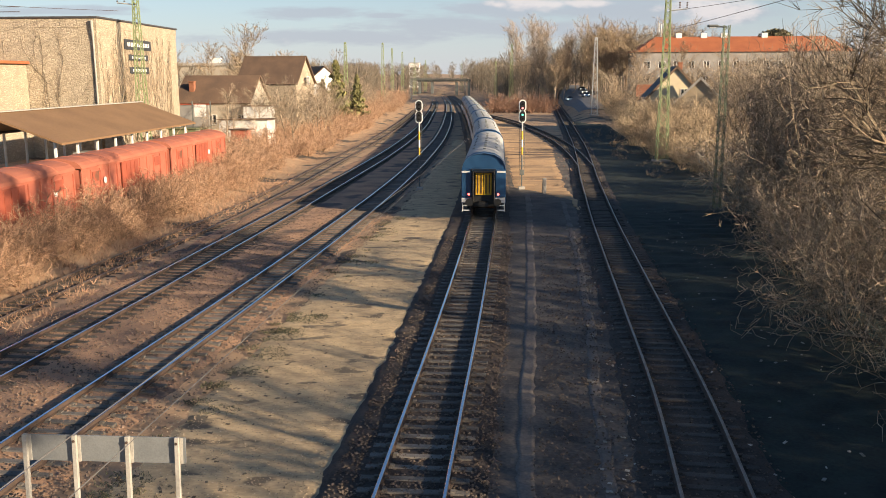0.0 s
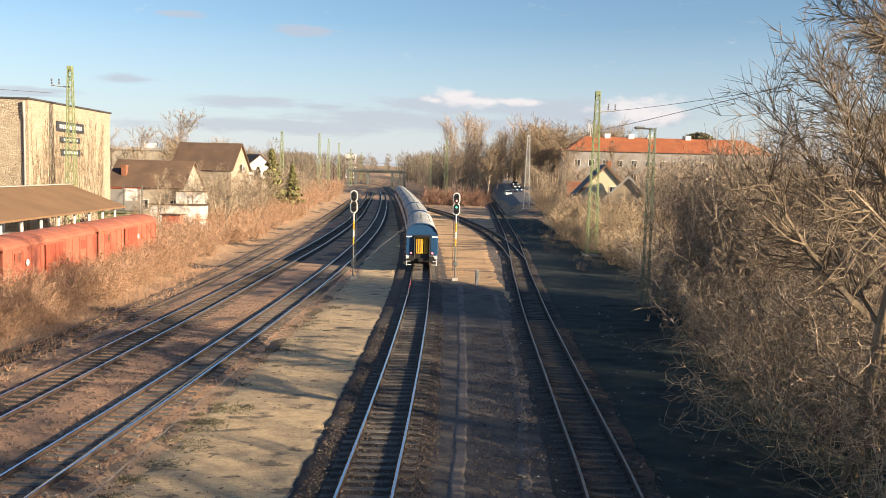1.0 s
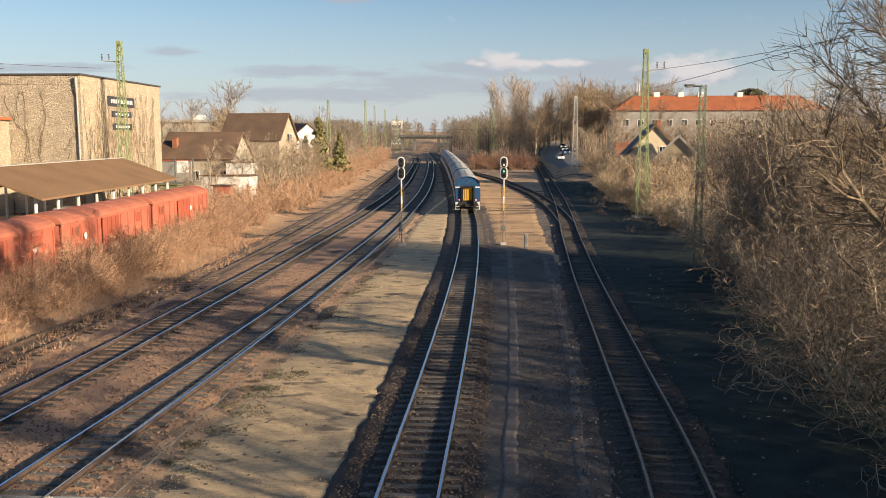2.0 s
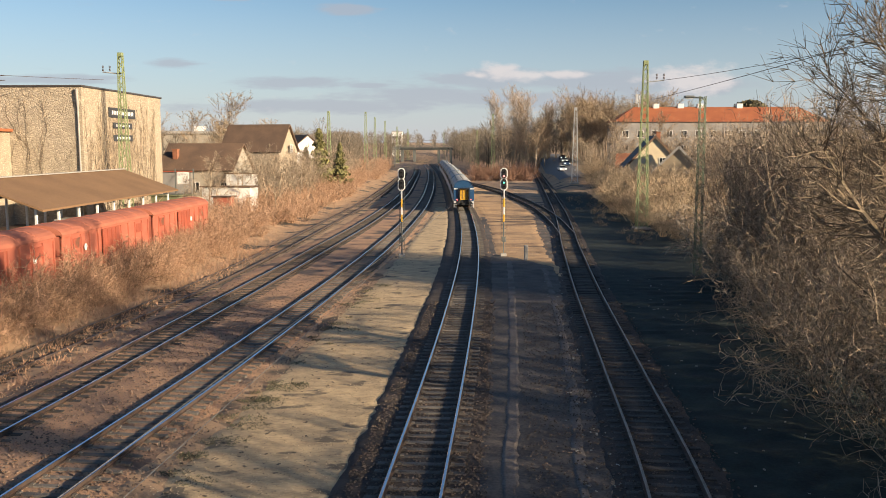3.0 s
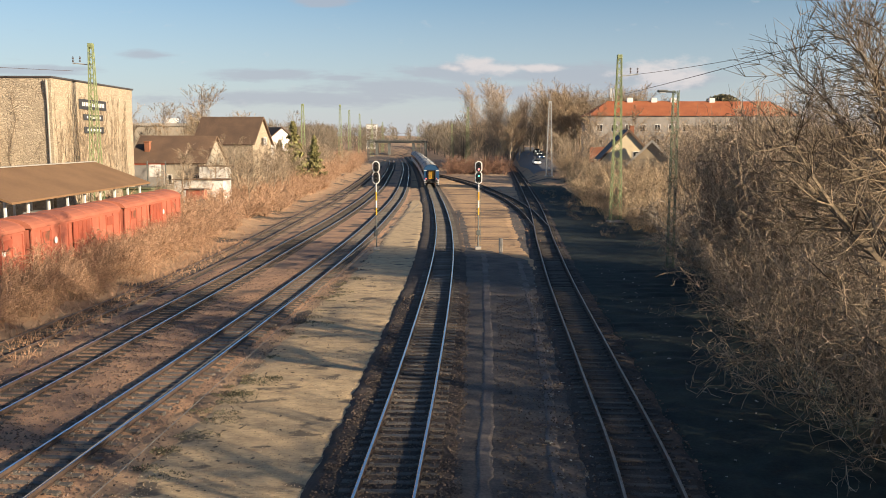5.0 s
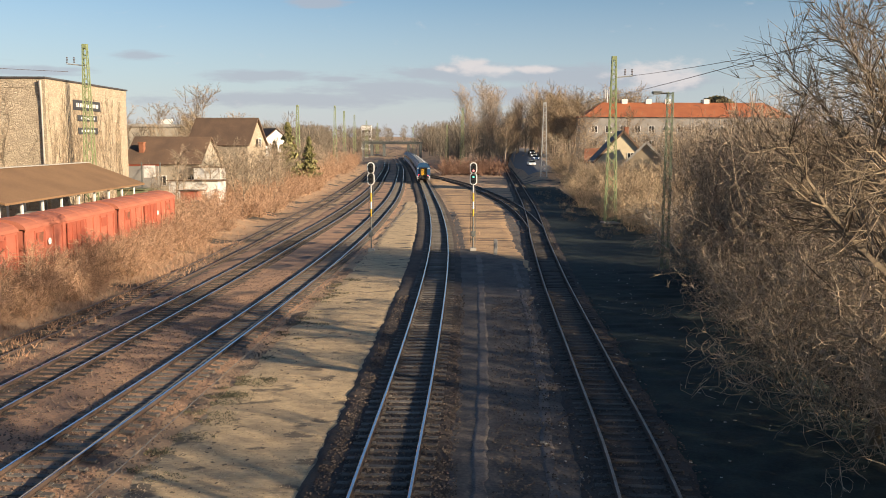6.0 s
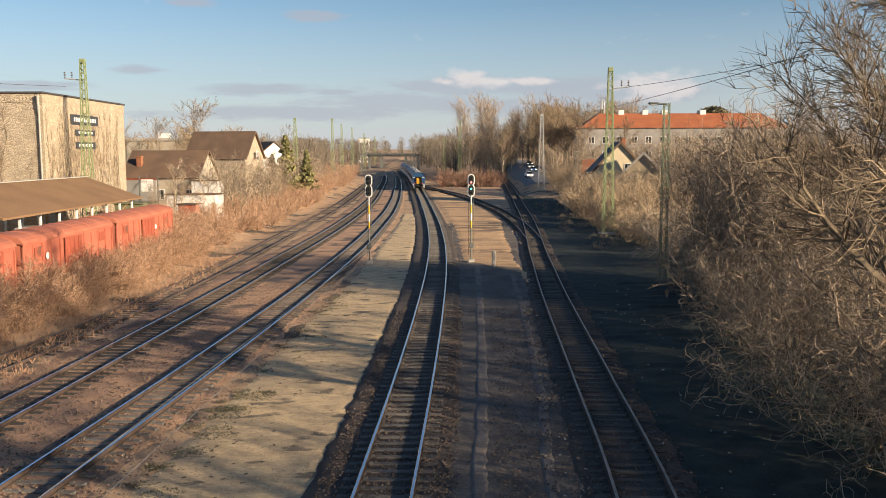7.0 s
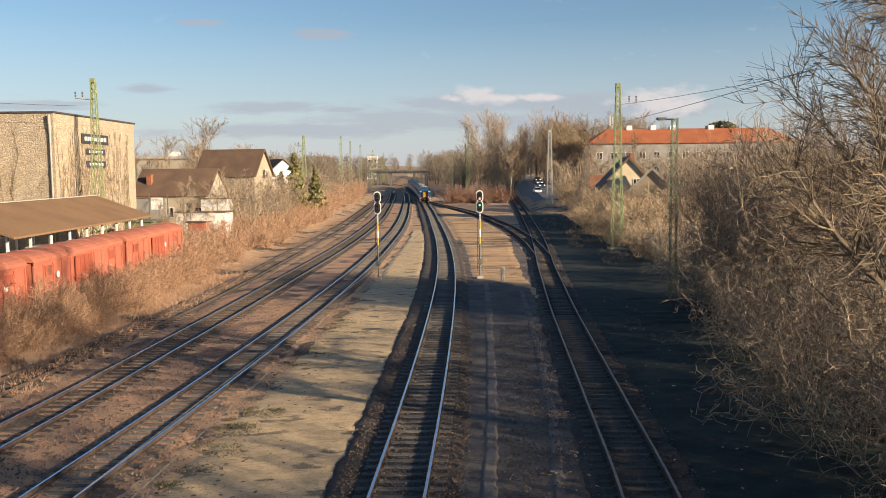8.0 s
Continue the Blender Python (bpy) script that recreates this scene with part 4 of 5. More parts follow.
    for x, y, q in ((-55, 200, 1.8), (-73, 230, 1.55), (-82, 236, 1.45), (-66, 240, 1.4), (-47, 215, 1.3), (-60, 215, 1.25), (46, 215, 1.3), (40, 232, 1.6)):
        put_tree("tree", "bare tree behind the rooftops", "tree", avenue[int(-x) % 2], x, y, height(x, y), x * 20, q, "trees behind houses")
    # reddish low brush at the foot of the green mast
    red = [shrub_meshes(78 + k, 4.0, 18, 0.7, 0.02, 2, 2, M_REDBRUSH) for k in range(2)]
    for k in range(24):
        put_shrub(red[k % 2], "low reddish brown brush between the tracks", 1.5 + 15.5 * k / 24, 226 + (k * 7) % 16, rng.uniform(0.9, 1.2), rng.uniform(0, 360), "brush at the junction", rng.uniform(0.9, 1.3))
    # pale saplings round the lamp post
    sap = [shrub_meshes(140 + k, 5.0, 8, 0.35, 0.02, 2, 1, M_PALEBARK, 0.2) for k in range(2)]
    for k in range(9):
        put_shrub(sap[k % 2], "pale grey saplings leaning from the bank", rng.uniform(17.0, 20.5), rng.uniform(56, 72), rng.uniform(0.8, 1.1), rng.uniform(-40, 40), "saplings")
    for k in range(26):
        y = rng.uniform(66, 112)
        put_shrub(pale[k % 3], "pale dry brush beside the siding", rng.uniform(19.5, 24.0) + (3 if k > 15 else 0), y + (26 if k > 15 else 0), rng.uniform(0.85, 1.2) * (1.35 if k > 15 else 1), rng.uniform(0, 360), "brush by the siding")
    for k in range(12):
        x, y = rng.uniform(26, 36), rng.uniform(165, 205)
        put_tree("tree", "small bare tree behind the side road", "tree", small[k % 3], x, y, height(x, y), rng.uniform(0, 360), rng.uniform(1.3, 1.7), "small trees")
    # the thicket that hides the foot of the apartment house
    for k in range(44):
        y = rng.uniform(114, 140)
        x = y * rng.uniform(0.262, 0.39)
        put_tree("tree", "small bare tree in the thicket before the apartment house", "tree", small[k % 3], x, y, height(x, y), rng.uniform(0, 360), rng.uniform(1.35, 1.75) if x > 0.28 * y else rng.uniform(0.8, 1.05), "thicket trees")
    for k in range(11):
        y = rng.uniform(126, 144)
        x = y * rng.uniform(0.185, 0.25)
        put_tree("tree", "small bare tree in the brush before the cream house", "tree", small[k % 3], x, y, height(x, y), rng.uniform(0, 360), rng.uniform(0.6, 0.85), "thicket trees")
    for k in range(24):
        y = rng.uniform(168, 222)
        x = y * rng.uniform(0.205, 0.33)
        put_tree("tree", "small bare tree in the thicket before the apartment house", "tree", small[k % 3], x, y, height(x, y), rng.uniform(0, 360), rng.uniform(1.45, 1.85), "thicket trees")
    # an evergreen by the white house
    ev = random.Random(3)
    segs, leaves = [], bmesh.new()
    limb(ev, segs, (0, 0, -0.2), (0, 0, 1), 8, 0.18, 6, 0.04, 0, 0.2)
    for k in range(900):
        z = ev.uniform(0.8, 8.6)
        rad = (1 - (z - 0.8) / 8.2) * 2.6 * math.sqrt(ev.random()) * (0.75 + 0.35 * math.sin(z * 5))
        a = ev.uniform(0, 6.283)
        box(leaves, -0.3, 0.3, -0.02, 0.02, -0.14, 0.14, pose(math.cos(a) * rad, math.sin(a) * rad, z, ev.uniform(-60, 60), ev.uniform(-60, 60), ev.uniform(0, 360)))
    trunk_me, crown_me = tube_mesh("trunk", segs, M_TWIGDARK), finish("crown", leaves, M_EVERGREEN)
    for x, y, s in ((-27.6, 164, 1.3), (-24.6, 170, 1.0), (-30.5, 166, 0.9)):
        put_tree("evergreen_tree", "olive green evergreen tree by a white house", "tree", (trunk_me, crown_me), x, y, height(x, y), x * 31, s, "evergreens")
    leaves = bmesh.new()
    for k in range(1100):
        a, b, r = ev.uniform(0, 6.283), ev.uniform(-0.35, 1.57), ev.uniform(0.75, 1.05)
        box(leaves, -0.45, 0.45, -0.03, 0.03, -0.2, 0.2, pose(math.cos(a) * math.cos(b) * 5.2 * r, math.sin(a) * math.cos(b) * 5.2 * r, 9.5 + math.sin(b) * 3.4 * r, ev.uniform(-60, 60), ev.uniform(-60, 60), ev.uniform(0, 360)))
    round_me = finish("crown", leaves, M_PINE)
    put_tree("evergreen_tree", "broad rounded pine behind the apartment house", "tree", (trunk_me, round_me), 90, 285, 8.5, 0, 1.1, "evergreens")


woods()


# ---- masts, signals and wires ----
def lattice(bm, h, w0, w1, step, t=0.09, z0=-0.4):
    def half(z):
        return (w0 + (w1 - w0) * (z - z0) / (h - z0)) / 2
    corners = ((-1, -1), (1, -1), (1, 1), (-1, 1))
    for cx, cy in corners:
        bar(bm, (cx * half(z0), cy * half(z0), z0), (cx * half(h), cy * half(h), h), t)
    z, flip = z0, 1
    while z < h - 0.3:
        z2 = min(h, z + step * max(0.4, half(z) * 2 / w0))
        for (ax, ay), (bx, by) in zip(corners, corners[1:] + corners[:1]):
            if flip < 0:
                ax, ay, bx, by = bx, by, ax, ay
            bar(bm, (ax * half(z), ay * half(z), z), (bx * half(z2), by * half(z2), z2), t * 0.6)
        z, flip = z2, -flip
    return bm


def mast(x, y, h, w0=1.15, w1=0.42, m=None, label="pale green lattice catenary mast", arm=0):
    root = thing("lattice_mast", label, "mast", x, y, height(x, y) + 0.42, 0, "catenary masts")
    part("lattice", lattice(bmesh.new(), h, w0, w1, 1.2), m or M_GREENSTEEL, root)
    bm = bmesh.new()
    box(bm, -w1 / 2 - 0.05, w1 / 2 + 0.05, -w1 / 2 - 0.05, w1 / 2 + 0.05, h - 0.08, h + 0.35, bevel=0.02)
    part("cap", bm, m or M_GREENSTEEL, root)
    bm = bmesh.new()
    box(bm, -0.9, 0.9, -0.9, 0.9, -0.7, -0.15, bevel=0.05)
    part("footing", bm, M_CONCRETE, root, "concrete footing")
    if arm:
        bm = bmesh.new()
        bar(bm, (0, 0, h - 1.9), (arm * 2.0, 0, h - 1.7), 0.09)
        part("bracket", bm, M_GALV, root)
        for q in (1.2, 1.95):
            bm = bmesh.new()
            for k in range(4):
                cyl(bm, (arm * q, 0, h - 1.7 + 0.1 + k * 0.16), (arm * q, 0, h - 1.7 + 0.2 + k * 0.16), 0.11, 0.07, n=8)
            part("insulator", bm, M_RUST, root)
    return root


mast(-37.3, 95, 17.4, arm=-1)
mast(18.9, 95, 17.2, arm=1)
mast(-30.0, 261, 17.4)
mast(-31.4, 200, 15.2, arm=-1)
mast(7.3, 250, 17.2)
mast(23.2, 190, 15.4, 1.3, 0.5, M_GALV, "whitish galvanised lattice catenary mast")
for px, d, h in ((622, 300, 17), (640, 345, 17), (661, 400, 16), (680, 450, 15), (802, 330, 14), (743, 470, 14)):
    mast((px - 784) / 1550 * d, d, h)


def signal(x, y, label, green):
    root = thing("railway_signal", label, "railway signal", x, y, 0, 0, "railway signals")
    bm = bmesh.new()
    cyl(bm, (0, 0, -0.4), (0, 0, 2.55), 0.06, n=10)
    part("post", bm, M_GREYPOST, root, "grey lower post")
    for z0, z1, m in ((2.55, 3.15, M_YELLOW), (3.15, 3.75, M_WHITE), (3.75, 4.45, M_YELLOW), (4.45, 5.2, M_GALV)):
        bm = bmesh.new()
        cyl(bm, (0, 0, z0), (0, 0, z1), 0.068, n=10)
        part("band", bm, m, root, "yellow painted band" if m is M_YELLOW else "pale painted band")
    bm = bmesh.new()
    box(bm, -0.25, 0.25, -0.25, 0.25, -0.45, -0.05, bevel=0.03)
    part("base", bm, M_CONCRETE, root, "concrete base")

    def board(r, y0, y1, m, nm, lab):
        b2 = bmesh.new()
        for lo, hi in ((5.1 + 0.28, 6.05 - 0.24), (6.05 + 0.24, 6.92 - 0.28)):
            ring = [(r * math.cos(t), (hi if math.sin(t) >= 0 else lo) + r * math.sin(t)) for t in np.linspace(0.0001, 2 * math.pi - 0.01, 28)]
            f = [b2.verts.new((px, y0, pz)) for px, pz in ring]
            g = [b2.verts.new((px, y1, pz)) for px, pz in ring]
            b2.faces.new(f)
            b2.faces.new(g[::-1])
            for i in range(28):
                b2.faces.new((f[i], f[(i + 1) % 28], g[(i + 1) % 28], g[i]))
        part(nm, b2, m, root, lab)
    board(0.30, -0.03, 0.0, M_WHITE, "white_border", "white rounded signal border")
    board(0.215, -0.055, -0.031, M_BLACK, "signal_board", "black signal board")
    for k, z in enumerate((6.58, 6.26, 5.74, 5.42)):
        bm = bmesh.new()
        cyl(bm, (0, -0.06, z), (0, -0.075, z), 0.085, n=14)
        lens = part("lens", bm, M_REDLAMP if k == 1 and green else (M_GREENLAMP if k == 2 and green else M_DARKGLASS), root)
        bm = bmesh.new()
        for q in range(7):
            t0, t1 = math.pi * q / 7, math.pi * (q + 1) / 7
            bar(bm, (0.11 * math.cos((t0 + t1) / 2), -0.06, z + 0.11 * math.sin((t0 + t1) / 2)), (0.11 * math.cos((t0 + t1) / 2), -0.3, z + 0.11 * math.sin((t0 + t1) / 2)), 0.035)
        part("hood", bm, M_BLACK, root)
    bm = bmesh.new()
    for q in range(12):
        box(bm, -0.2, 0.2, 0.12, 0.15, 0.6 + q * 0.34, 0.63 + q * 0.34)
    for sx in (-0.2, 0.2):
        box(bm, sx - 0.015, sx + 0.015, 0.12, 0.15, 0.3, 5.0)
    for zz in (0.8, 2.4, 4.4):
        box(bm, -0.02, 0.02, 0.05, 0.15, zz, zz + 0.03)
    part("ladder", bm, M_GREYPOST, root, "thin grey service ladder")
    bm = bmesh.new()
    box(bm, -0.16, 0.16, -0.2, -0.07, 0.9, 1.3, bevel=0.02)
    part("junction_box", bm, M_GREYPOST, root)


signal(-5.3, 70.9, "dark railway signal on a yellow banded post", False)
signal(3.0, 71.4, "lit railway signal on a yellow banded post", True)


def wire(name, pts, r, label, m=None, sag=0.0):
    cu = bpy.data.curves.new(name, "CURVE")
    cu.dimensions, cu.bevel_depth, cu.bevel_resolution = "3D", r, 0
    a, b = Vector(pts[0]), Vector(pts[1])
    sp = cu.splines.new("POLY")
    sp.points.add(24)
    for k in range(25):
        u = k / 24
        p = a.lerp(b, u) - Vector((0, 0, sag * 4 * u * (1 - u)))
        sp.points[k].co = (*p, 1)
    cu.materials.append(m or M_RUST)
    return tagged(new(name, cu), label, "wire", "overhead wires")


wire("overhead_wire", ((-2.70, -6, 6.6), (2.9, 95, 6.6)), 0.004, "thin steel contact wire over the main track", M_WIRE)
wire("overhead_wire", ((-2.84, -6, 6.95), (4.69, 95, 6.95)), 0.004, "thin steel carrier wire over the main track", M_WIRE)
wire("overhead_wire", ((20.9, 95, 15.6), (30, 20, 16.0)), 0.02, "grey feeder wire from a lattice mast", None, 0.7)
wire("overhead_wire", ((-39.2, 95, 15.8), (-70, 40, 16.5)), 0.02, "grey feeder wire from a lattice mast", None, 0.7)
wire("overhead_wire", ((23.2, 190, 15.6), (19, 45, 13.6)), 0.022, "dark span wire rising over the siding", None, 0.6)
wire("overhead_wire", ((7.3, 250, 11.5), (23.2, 190, 15.0)), 0.03, "dark span wire between two masts", None, 0.8)
wire("overhead_wire", ((-31.4, 200, 12), (7.3, 250, 10.5)), 0.03, "dark span wire across the tracks", None, 1.2)


# ---- the lamp post and the marker stone ----
def lamp_post():
    root = thing("lamp_post", "grey-green lattice lamp post among bare shrubs", "lamp post", 15.8, 60, 0.3)
    part("lattice", lattice(bmesh.new(), 11.7, 0.42, 0.36, 0.5, 0.05), M_GREENSTEEL_DULL, root)
    bm = bmesh.new()
    bar(bm, (0, 0, 11.6), (-0.8, 0, 11.62), 0.08)
    part("arm", bm, M_GREYPOST, root)
    bm = bmesh.new()
    box(bm, -1.25, -0.55, -0.18, 0.18, 11.58, 11.74, bevel=0.06)
    part("lamp_head", bm, M_GREYPOST, root, "unlit street lamp head")
    bm = bmesh.new()
    box(bm, -1.15, -0.7, -0.12, 0.12, 11.52, 11.58, bevel=0.02)
    part("diffuser", bm, M_GALV, root)


lamp_post()
bm = bmesh.new()
box(bm, 4.52, 4.82, 68.55, 68.85, -0.45, 0.95, bevel=0.05)
tagged(part("marker_stone", bm, M_CONCRETE), "pale concrete marker post beside the cinder track", "marker post")


# ---- board on posts by the left track ----
def back_board():
    root = thing("track_sign_board", "grey metal board on four posts, seen from behind", "sign board", -6.65, 14.0, -0.335, 2)
    bm = bmesh.new()
    box(bm, -1.42, 1.42, -0.012, 0.012, 2.5, 2.98, bevel=0.004)
    part("panel", bm, M_PANEL, root, "dented galvanised sheet panel")
    for x in (-1.36, -0.5, 0.42, 1.28):
        bm = bmesh.new()
        box(bm, x - 0.04, x + 0.04, -0.09, -0.014, 0.0, 3.0, bevel=0.008)
        box(bm, x + 0.045, x + 0.09, -0.03, -0.013, 2.5, 2.98)
        part("post", bm, M_CONCRETE, root, "pale painted steel post")
    for x in (-0.5, 0.42, 1.28):
        bm = bmesh.new()
        cyl(bm, (x, -0.11, 2.9), (x, -0.09, 2.9), 0.025, n=6)
        part("bolt", bm, M_RUST, root)


back_board()
bpy.data.objects["track_sign_board"].rotation_euler[1] = radians(1.4)


# ---- buildings ----
def window_part(root, x, y, z, w, h, rz):
    fr = bmesh.new()
    for a, b, c, d in ((-w / 2, w / 2, 0, 0.09), (-w / 2, w / 2, h - 0.09, h), (-w / 2, -w / 2 + 0.09, 0.09, h - 0.09), (w / 2 - 0.09, w / 2, 0.09, h - 0.09), (-0.035, 0.035, 0.09, h - 0.09)):
        box(fr, a, b, -0.06, 0.03, c, d)
    win = part("window", fr, M_WHITE, root)
    win.matrix_basis = pose(x, y, z, 0, 0, rz)
    g = bmesh.new()
    box(g, -w / 2 + 0.09, w / 2 - 0.09, -0.02, 0.02, 0.09, h - 0.09)
    part("pane", g, M_DARKGLASS, win)
    return win


def house(name, label, x, y, rz, w, l, eave, ridge, wall_m, roof_m, windows=(), chimney=None, over=0.4, z=0.0, barge=None):
    """A gabled house: its gables face along its own y, its eaves along x."""
    root = thing(name, label, "house", x, y, z, rz, "houses")
    bm = bmesh.new()
    prof = [(-w / 2, -1), (-w / 2, eave), (0, ridge - 0.12), (w / 2, eave), (w / 2, -1)]
    f = [bm.verts.new((px, -l / 2, pz)) for px, pz in prof]
    g = [bm.verts.new((px, l / 2, pz)) for px, pz in prof]
    bm.faces.new(f)
    bm.faces.new(g[::-1])
    for i in range(5):
        bm.faces.new((f[i], g[i], g[(i + 1) % 5], f[(i + 1) % 5]))
    bmesh.ops.recalc_face_normals(bm, faces=bm.faces)
    part("wall", bm, wall_m, root)
    slope = math.atan2(ridge - eave, w / 2)
    run_ = math.hypot(ridge - eave, w / 2) + over
    for s in (-1, 1):
        bm = bmesh.new()
        m = Matrix.Translation((0, 0, ridge)) @ pose(0, 0, 0, 0, s * math.degrees(slope), 0)
        box(bm, 0, s * run_, -l / 2 - over, l / 2 + over, -0.09, 0.09, m)
        part("roof", bm, roof_m, root)
        if barge:
            bm = bmesh.new()
            box(bm, 0, s * (run_ + 0.02), -l / 2 - over - 0.09, -l / 2 - over - 0.01, -0.22, 0.12, m)
            part("bargeboard", bm, barge, root, "pale painted bargeboard")
    if chimney:
        cx, cy, cz = chimney
        bm = bmesh.new()
        box(bm, cx - 0.35, cx + 0.35, cy - 0.35, cy + 0.35, eave, cz, bevel=0.03)
        box(bm, cx - 0.42, cx + 0.42, cy - 0.42, cy + 0.42, cz - 0.15, cz, bevel=0.02)
        part("chimney", bm, M_BRICK, root, "brick chimney")
    for wx, wy, wz, ww, wh, wr in windows:
        window_part(root, wx, wy, wz, ww, wh, wr)
    return root


def warehouse():
    root = thing("warehouse", "tall pale stone warehouse with bare creepers and sign boards", "building", -40, 91, 0)
    bm = bmesh.new()
    box(bm, -32, 0, 0, 23.5, -1, 14.75)
    part("wall", bm, M_STONE, root, "rough pale stone wall")
    bm = bmesh.new()
    box(bm, -32.05, 0.05, -0.05, 23.55, 13.9, 14.8)
    part("frieze", bm, M_STONE, root, "smoother stone band under the roof")
    bm = bmesh.new()
    box(bm, -32.2, 0.2, -0.2, 23.7, 14.8, 15.0, bevel=0.04)
    part("roof", bm, M_DARKROOF, root, "dark flat roof edge")
    bm = bmesh.new()
    cyl(bm, (-0.35, -0.16, -0.5), (-0.35, -0.16, 12.9), 0.09, n=10)
    cyl(bm, (-0.35, -0.16, 12.9), (-0.35, -0.3, 14.6), 0.13, n=10)
    part("drainpipe", bm, M_CONCRETE, root, "pale downpipe at the corner")
    for z0, z1, y0, y1, m in ((11.9, 13.0, 6.7, 14.4, M_SIGN), (10.7, 11.35, 7.8, 13.3, M_SIGN), (9.25, 9.97, 7.8, 13.3, M_SIGN)):
        bm = bmesh.new()
        box(bm, 0.02, 0.14, y0, y1, z0, z1, bevel=0.01)
        sign = part("sign_board", bm, m, root, "dark sign board with pale lettering bars")
        bm = bmesh.new()
        zc, yc = (z0 + z1) / 2, y0 + 0.7
        while yc < y1 - 0.7:
            box(bm, 0.145, 0.165, yc, yc + 0.26, zc - 0.20 * (z1 - z0), zc + 0.20 * (z1 - z0))
            yc += 0.46
        part("lettering_bar", bm, M_WHITE, sign)
    bm = bmesh.new()
    for q in range(8):
        box(bm, -31 + q * 2.7, -30.92 + q * 2.7, 2.0, 2.08, 15.1, 16.2)
    for zz in (15.6, 16.1):
        box(bm, -31, -9, 2.0, 2.06, zz, zz + 0.07)
    part("roof_railing", bm, M_RUST, root, "rusty roof railing")
    # bare creepers over both walls
    rng = random.Random(8)
    segs = []
    for k in range(210):
        front = k % 5 < 1
        u = -rng.uniform(0.8, 31) if front else rng.uniform(0.5, 21)
        p, a = Vector((u, -0.04, rng.uniform(-0.4, 8))) if front else Vector((0.04, u, rng.uniform(-0.4, 7))), rng.uniform(0.9, 2.2)
        for _ in range(rng.randint(5, 16)):
            a += rng.gauss(0, 0.22) + (1.57 - a) * 0.15
            a = min(2.7, max(0.4, a))
            st = Vector((math.cos(a), 0, math.sin(a))) if front else Vector((0, math.cos(a), math.sin(a)))
            q = p + st * rng.uniform(0.4, 0.8)
            if q.z > 13.5 or (front and not -31.5 < q.x < -0.1) or (not front and not 0.1 < q.y < 21.3):
                break
            segs.append((p[:], q[:], 0.022, 0.018))
            for _ in range(2):
                b = a + rng.choice((-1, 1)) * rng.uniform(0.5, 1.4)
                e = q + (Vector((math.cos(b), 0, math.sin(b))) if front else Vector((0, math.cos(b), math.sin(b)))) * rng.uniform(0.3, 0.9)
                if e.z < 14 and (e.x < 0.06 if front else 0 < e.y < 21.4):
                    segs.append((q[:], e[:], 0.014, 0.01))
            p = q
    part("creeper", wood_mesh("creeper", segs, M_TWIG), None, root, "bare brown creeper stems")


warehouse()


def annex():
    root = thing("annex", "low stone annex with a rusty red roof", "building", -52, 84, 0)
    bm = bmesh.new()
    box(bm, -9, 4.3, 0, 6.9, -1, 10.2)
    part("wall", bm, M_STONE, root)
    bm = bmesh.new()
    box(bm, -9.4, 4.7, -0.5, 6.9, 10.2, 10.5, pose(0, 0, 0, 0, 0, 0), bevel=0.04)
    part("roof", bm, M_REDTILE, root, "rusty red sheet roof")


annex()


def canopy():
    root = thing("loading_canopy", "brown felt roofed loading canopy on white posts", "canopy", 0, 0, 0)
    xe, xr, xb, ze, zr, y0, y1 = -30.2, -35.9, -41.6, 4.2, 6.3, 61.5, 91.0
    for xa, za in ((xe, ze), (xb, ze)):
        bm = bmesh.new()
        v = [bm.verts.new(p) for p in ((xa, y0, za), (xa, y1, za), (xr, y1, zr), (xr, y0, zr), (xa, y0, za - 0.16), (xa, y1, za - 0.16), (xr, y1, zr - 0.16), (xr, y0, zr - 0.16))]
        for f in ((0, 1, 2, 3), (7, 6, 5, 4), (0, 4, 5, 1), (1, 5, 6, 2), (2, 6, 7, 3), (3, 7, 4, 0)):
            bm.faces.new([v[i] for i in f])
        bmesh.ops.recalc_face_normals(bm, faces=bm.faces)
        part("roof", bm, M_CANOPY, root, "weathered brown roofing felt")
    bm = bmesh.new()
    box(bm, xr - 0.25, xr + 0.25, y0, y1, zr - 0.02, zr + 0.08, bevel=0.03)
    part("ridge_cap", bm, M_CONCRETE, root, "pale ridge cap")
    post = bmesh.new()
    box(post, -0.09, 0.09, -0.09, 0.09, -0.5, 4.05, bevel=0.02)
    post = finish("post", post, M_WHITE)
    for xp in (xe - 0.9, xb + 0.9):
        for k in range(9):
            part("post", post, None, root, "white timber post").matrix_basis = pose(xp, y0 + 0.8 + k * 3.5, 0.15)
    for xp in (xe - 0.9, xb + 0.9):
        bm = bmesh.new()
        box(bm, xp - 0.1, xp + 0.1, y0 + 0.2, y1 - 0.2, 4.22, 4.4)
        part("beam", bm, M_OLDSLEEPER, root)
    bm = bmesh.new()
    box(bm, xb, xe + 0.8, y0 + 0.5, y1 - 0.5, -0.5, 1.1, bevel=0.05)
    part("platform", bm, M_CONCRETE, root, "raised concrete loading platform")
    # stored goods in the shade
    for k, (x, y, w, h, m) in enumerate(((-33, 68, 1.6, 1.2, M_OLDSLEEPER), (-34, 74, 2.0, 1.5, M_GREYPLASTER), (-32.6, 80, 1.2, 0.9, M_TRAINBLUE), (-33.5, 85, 1.8, 1.3, M_WHITE))):
        b2 = bmesh.new()
        box(b2, x - w / 2, x + w / 2, y - w / 2, y + w / 2, 1.1, 1.1 + h, bevel=0.04)
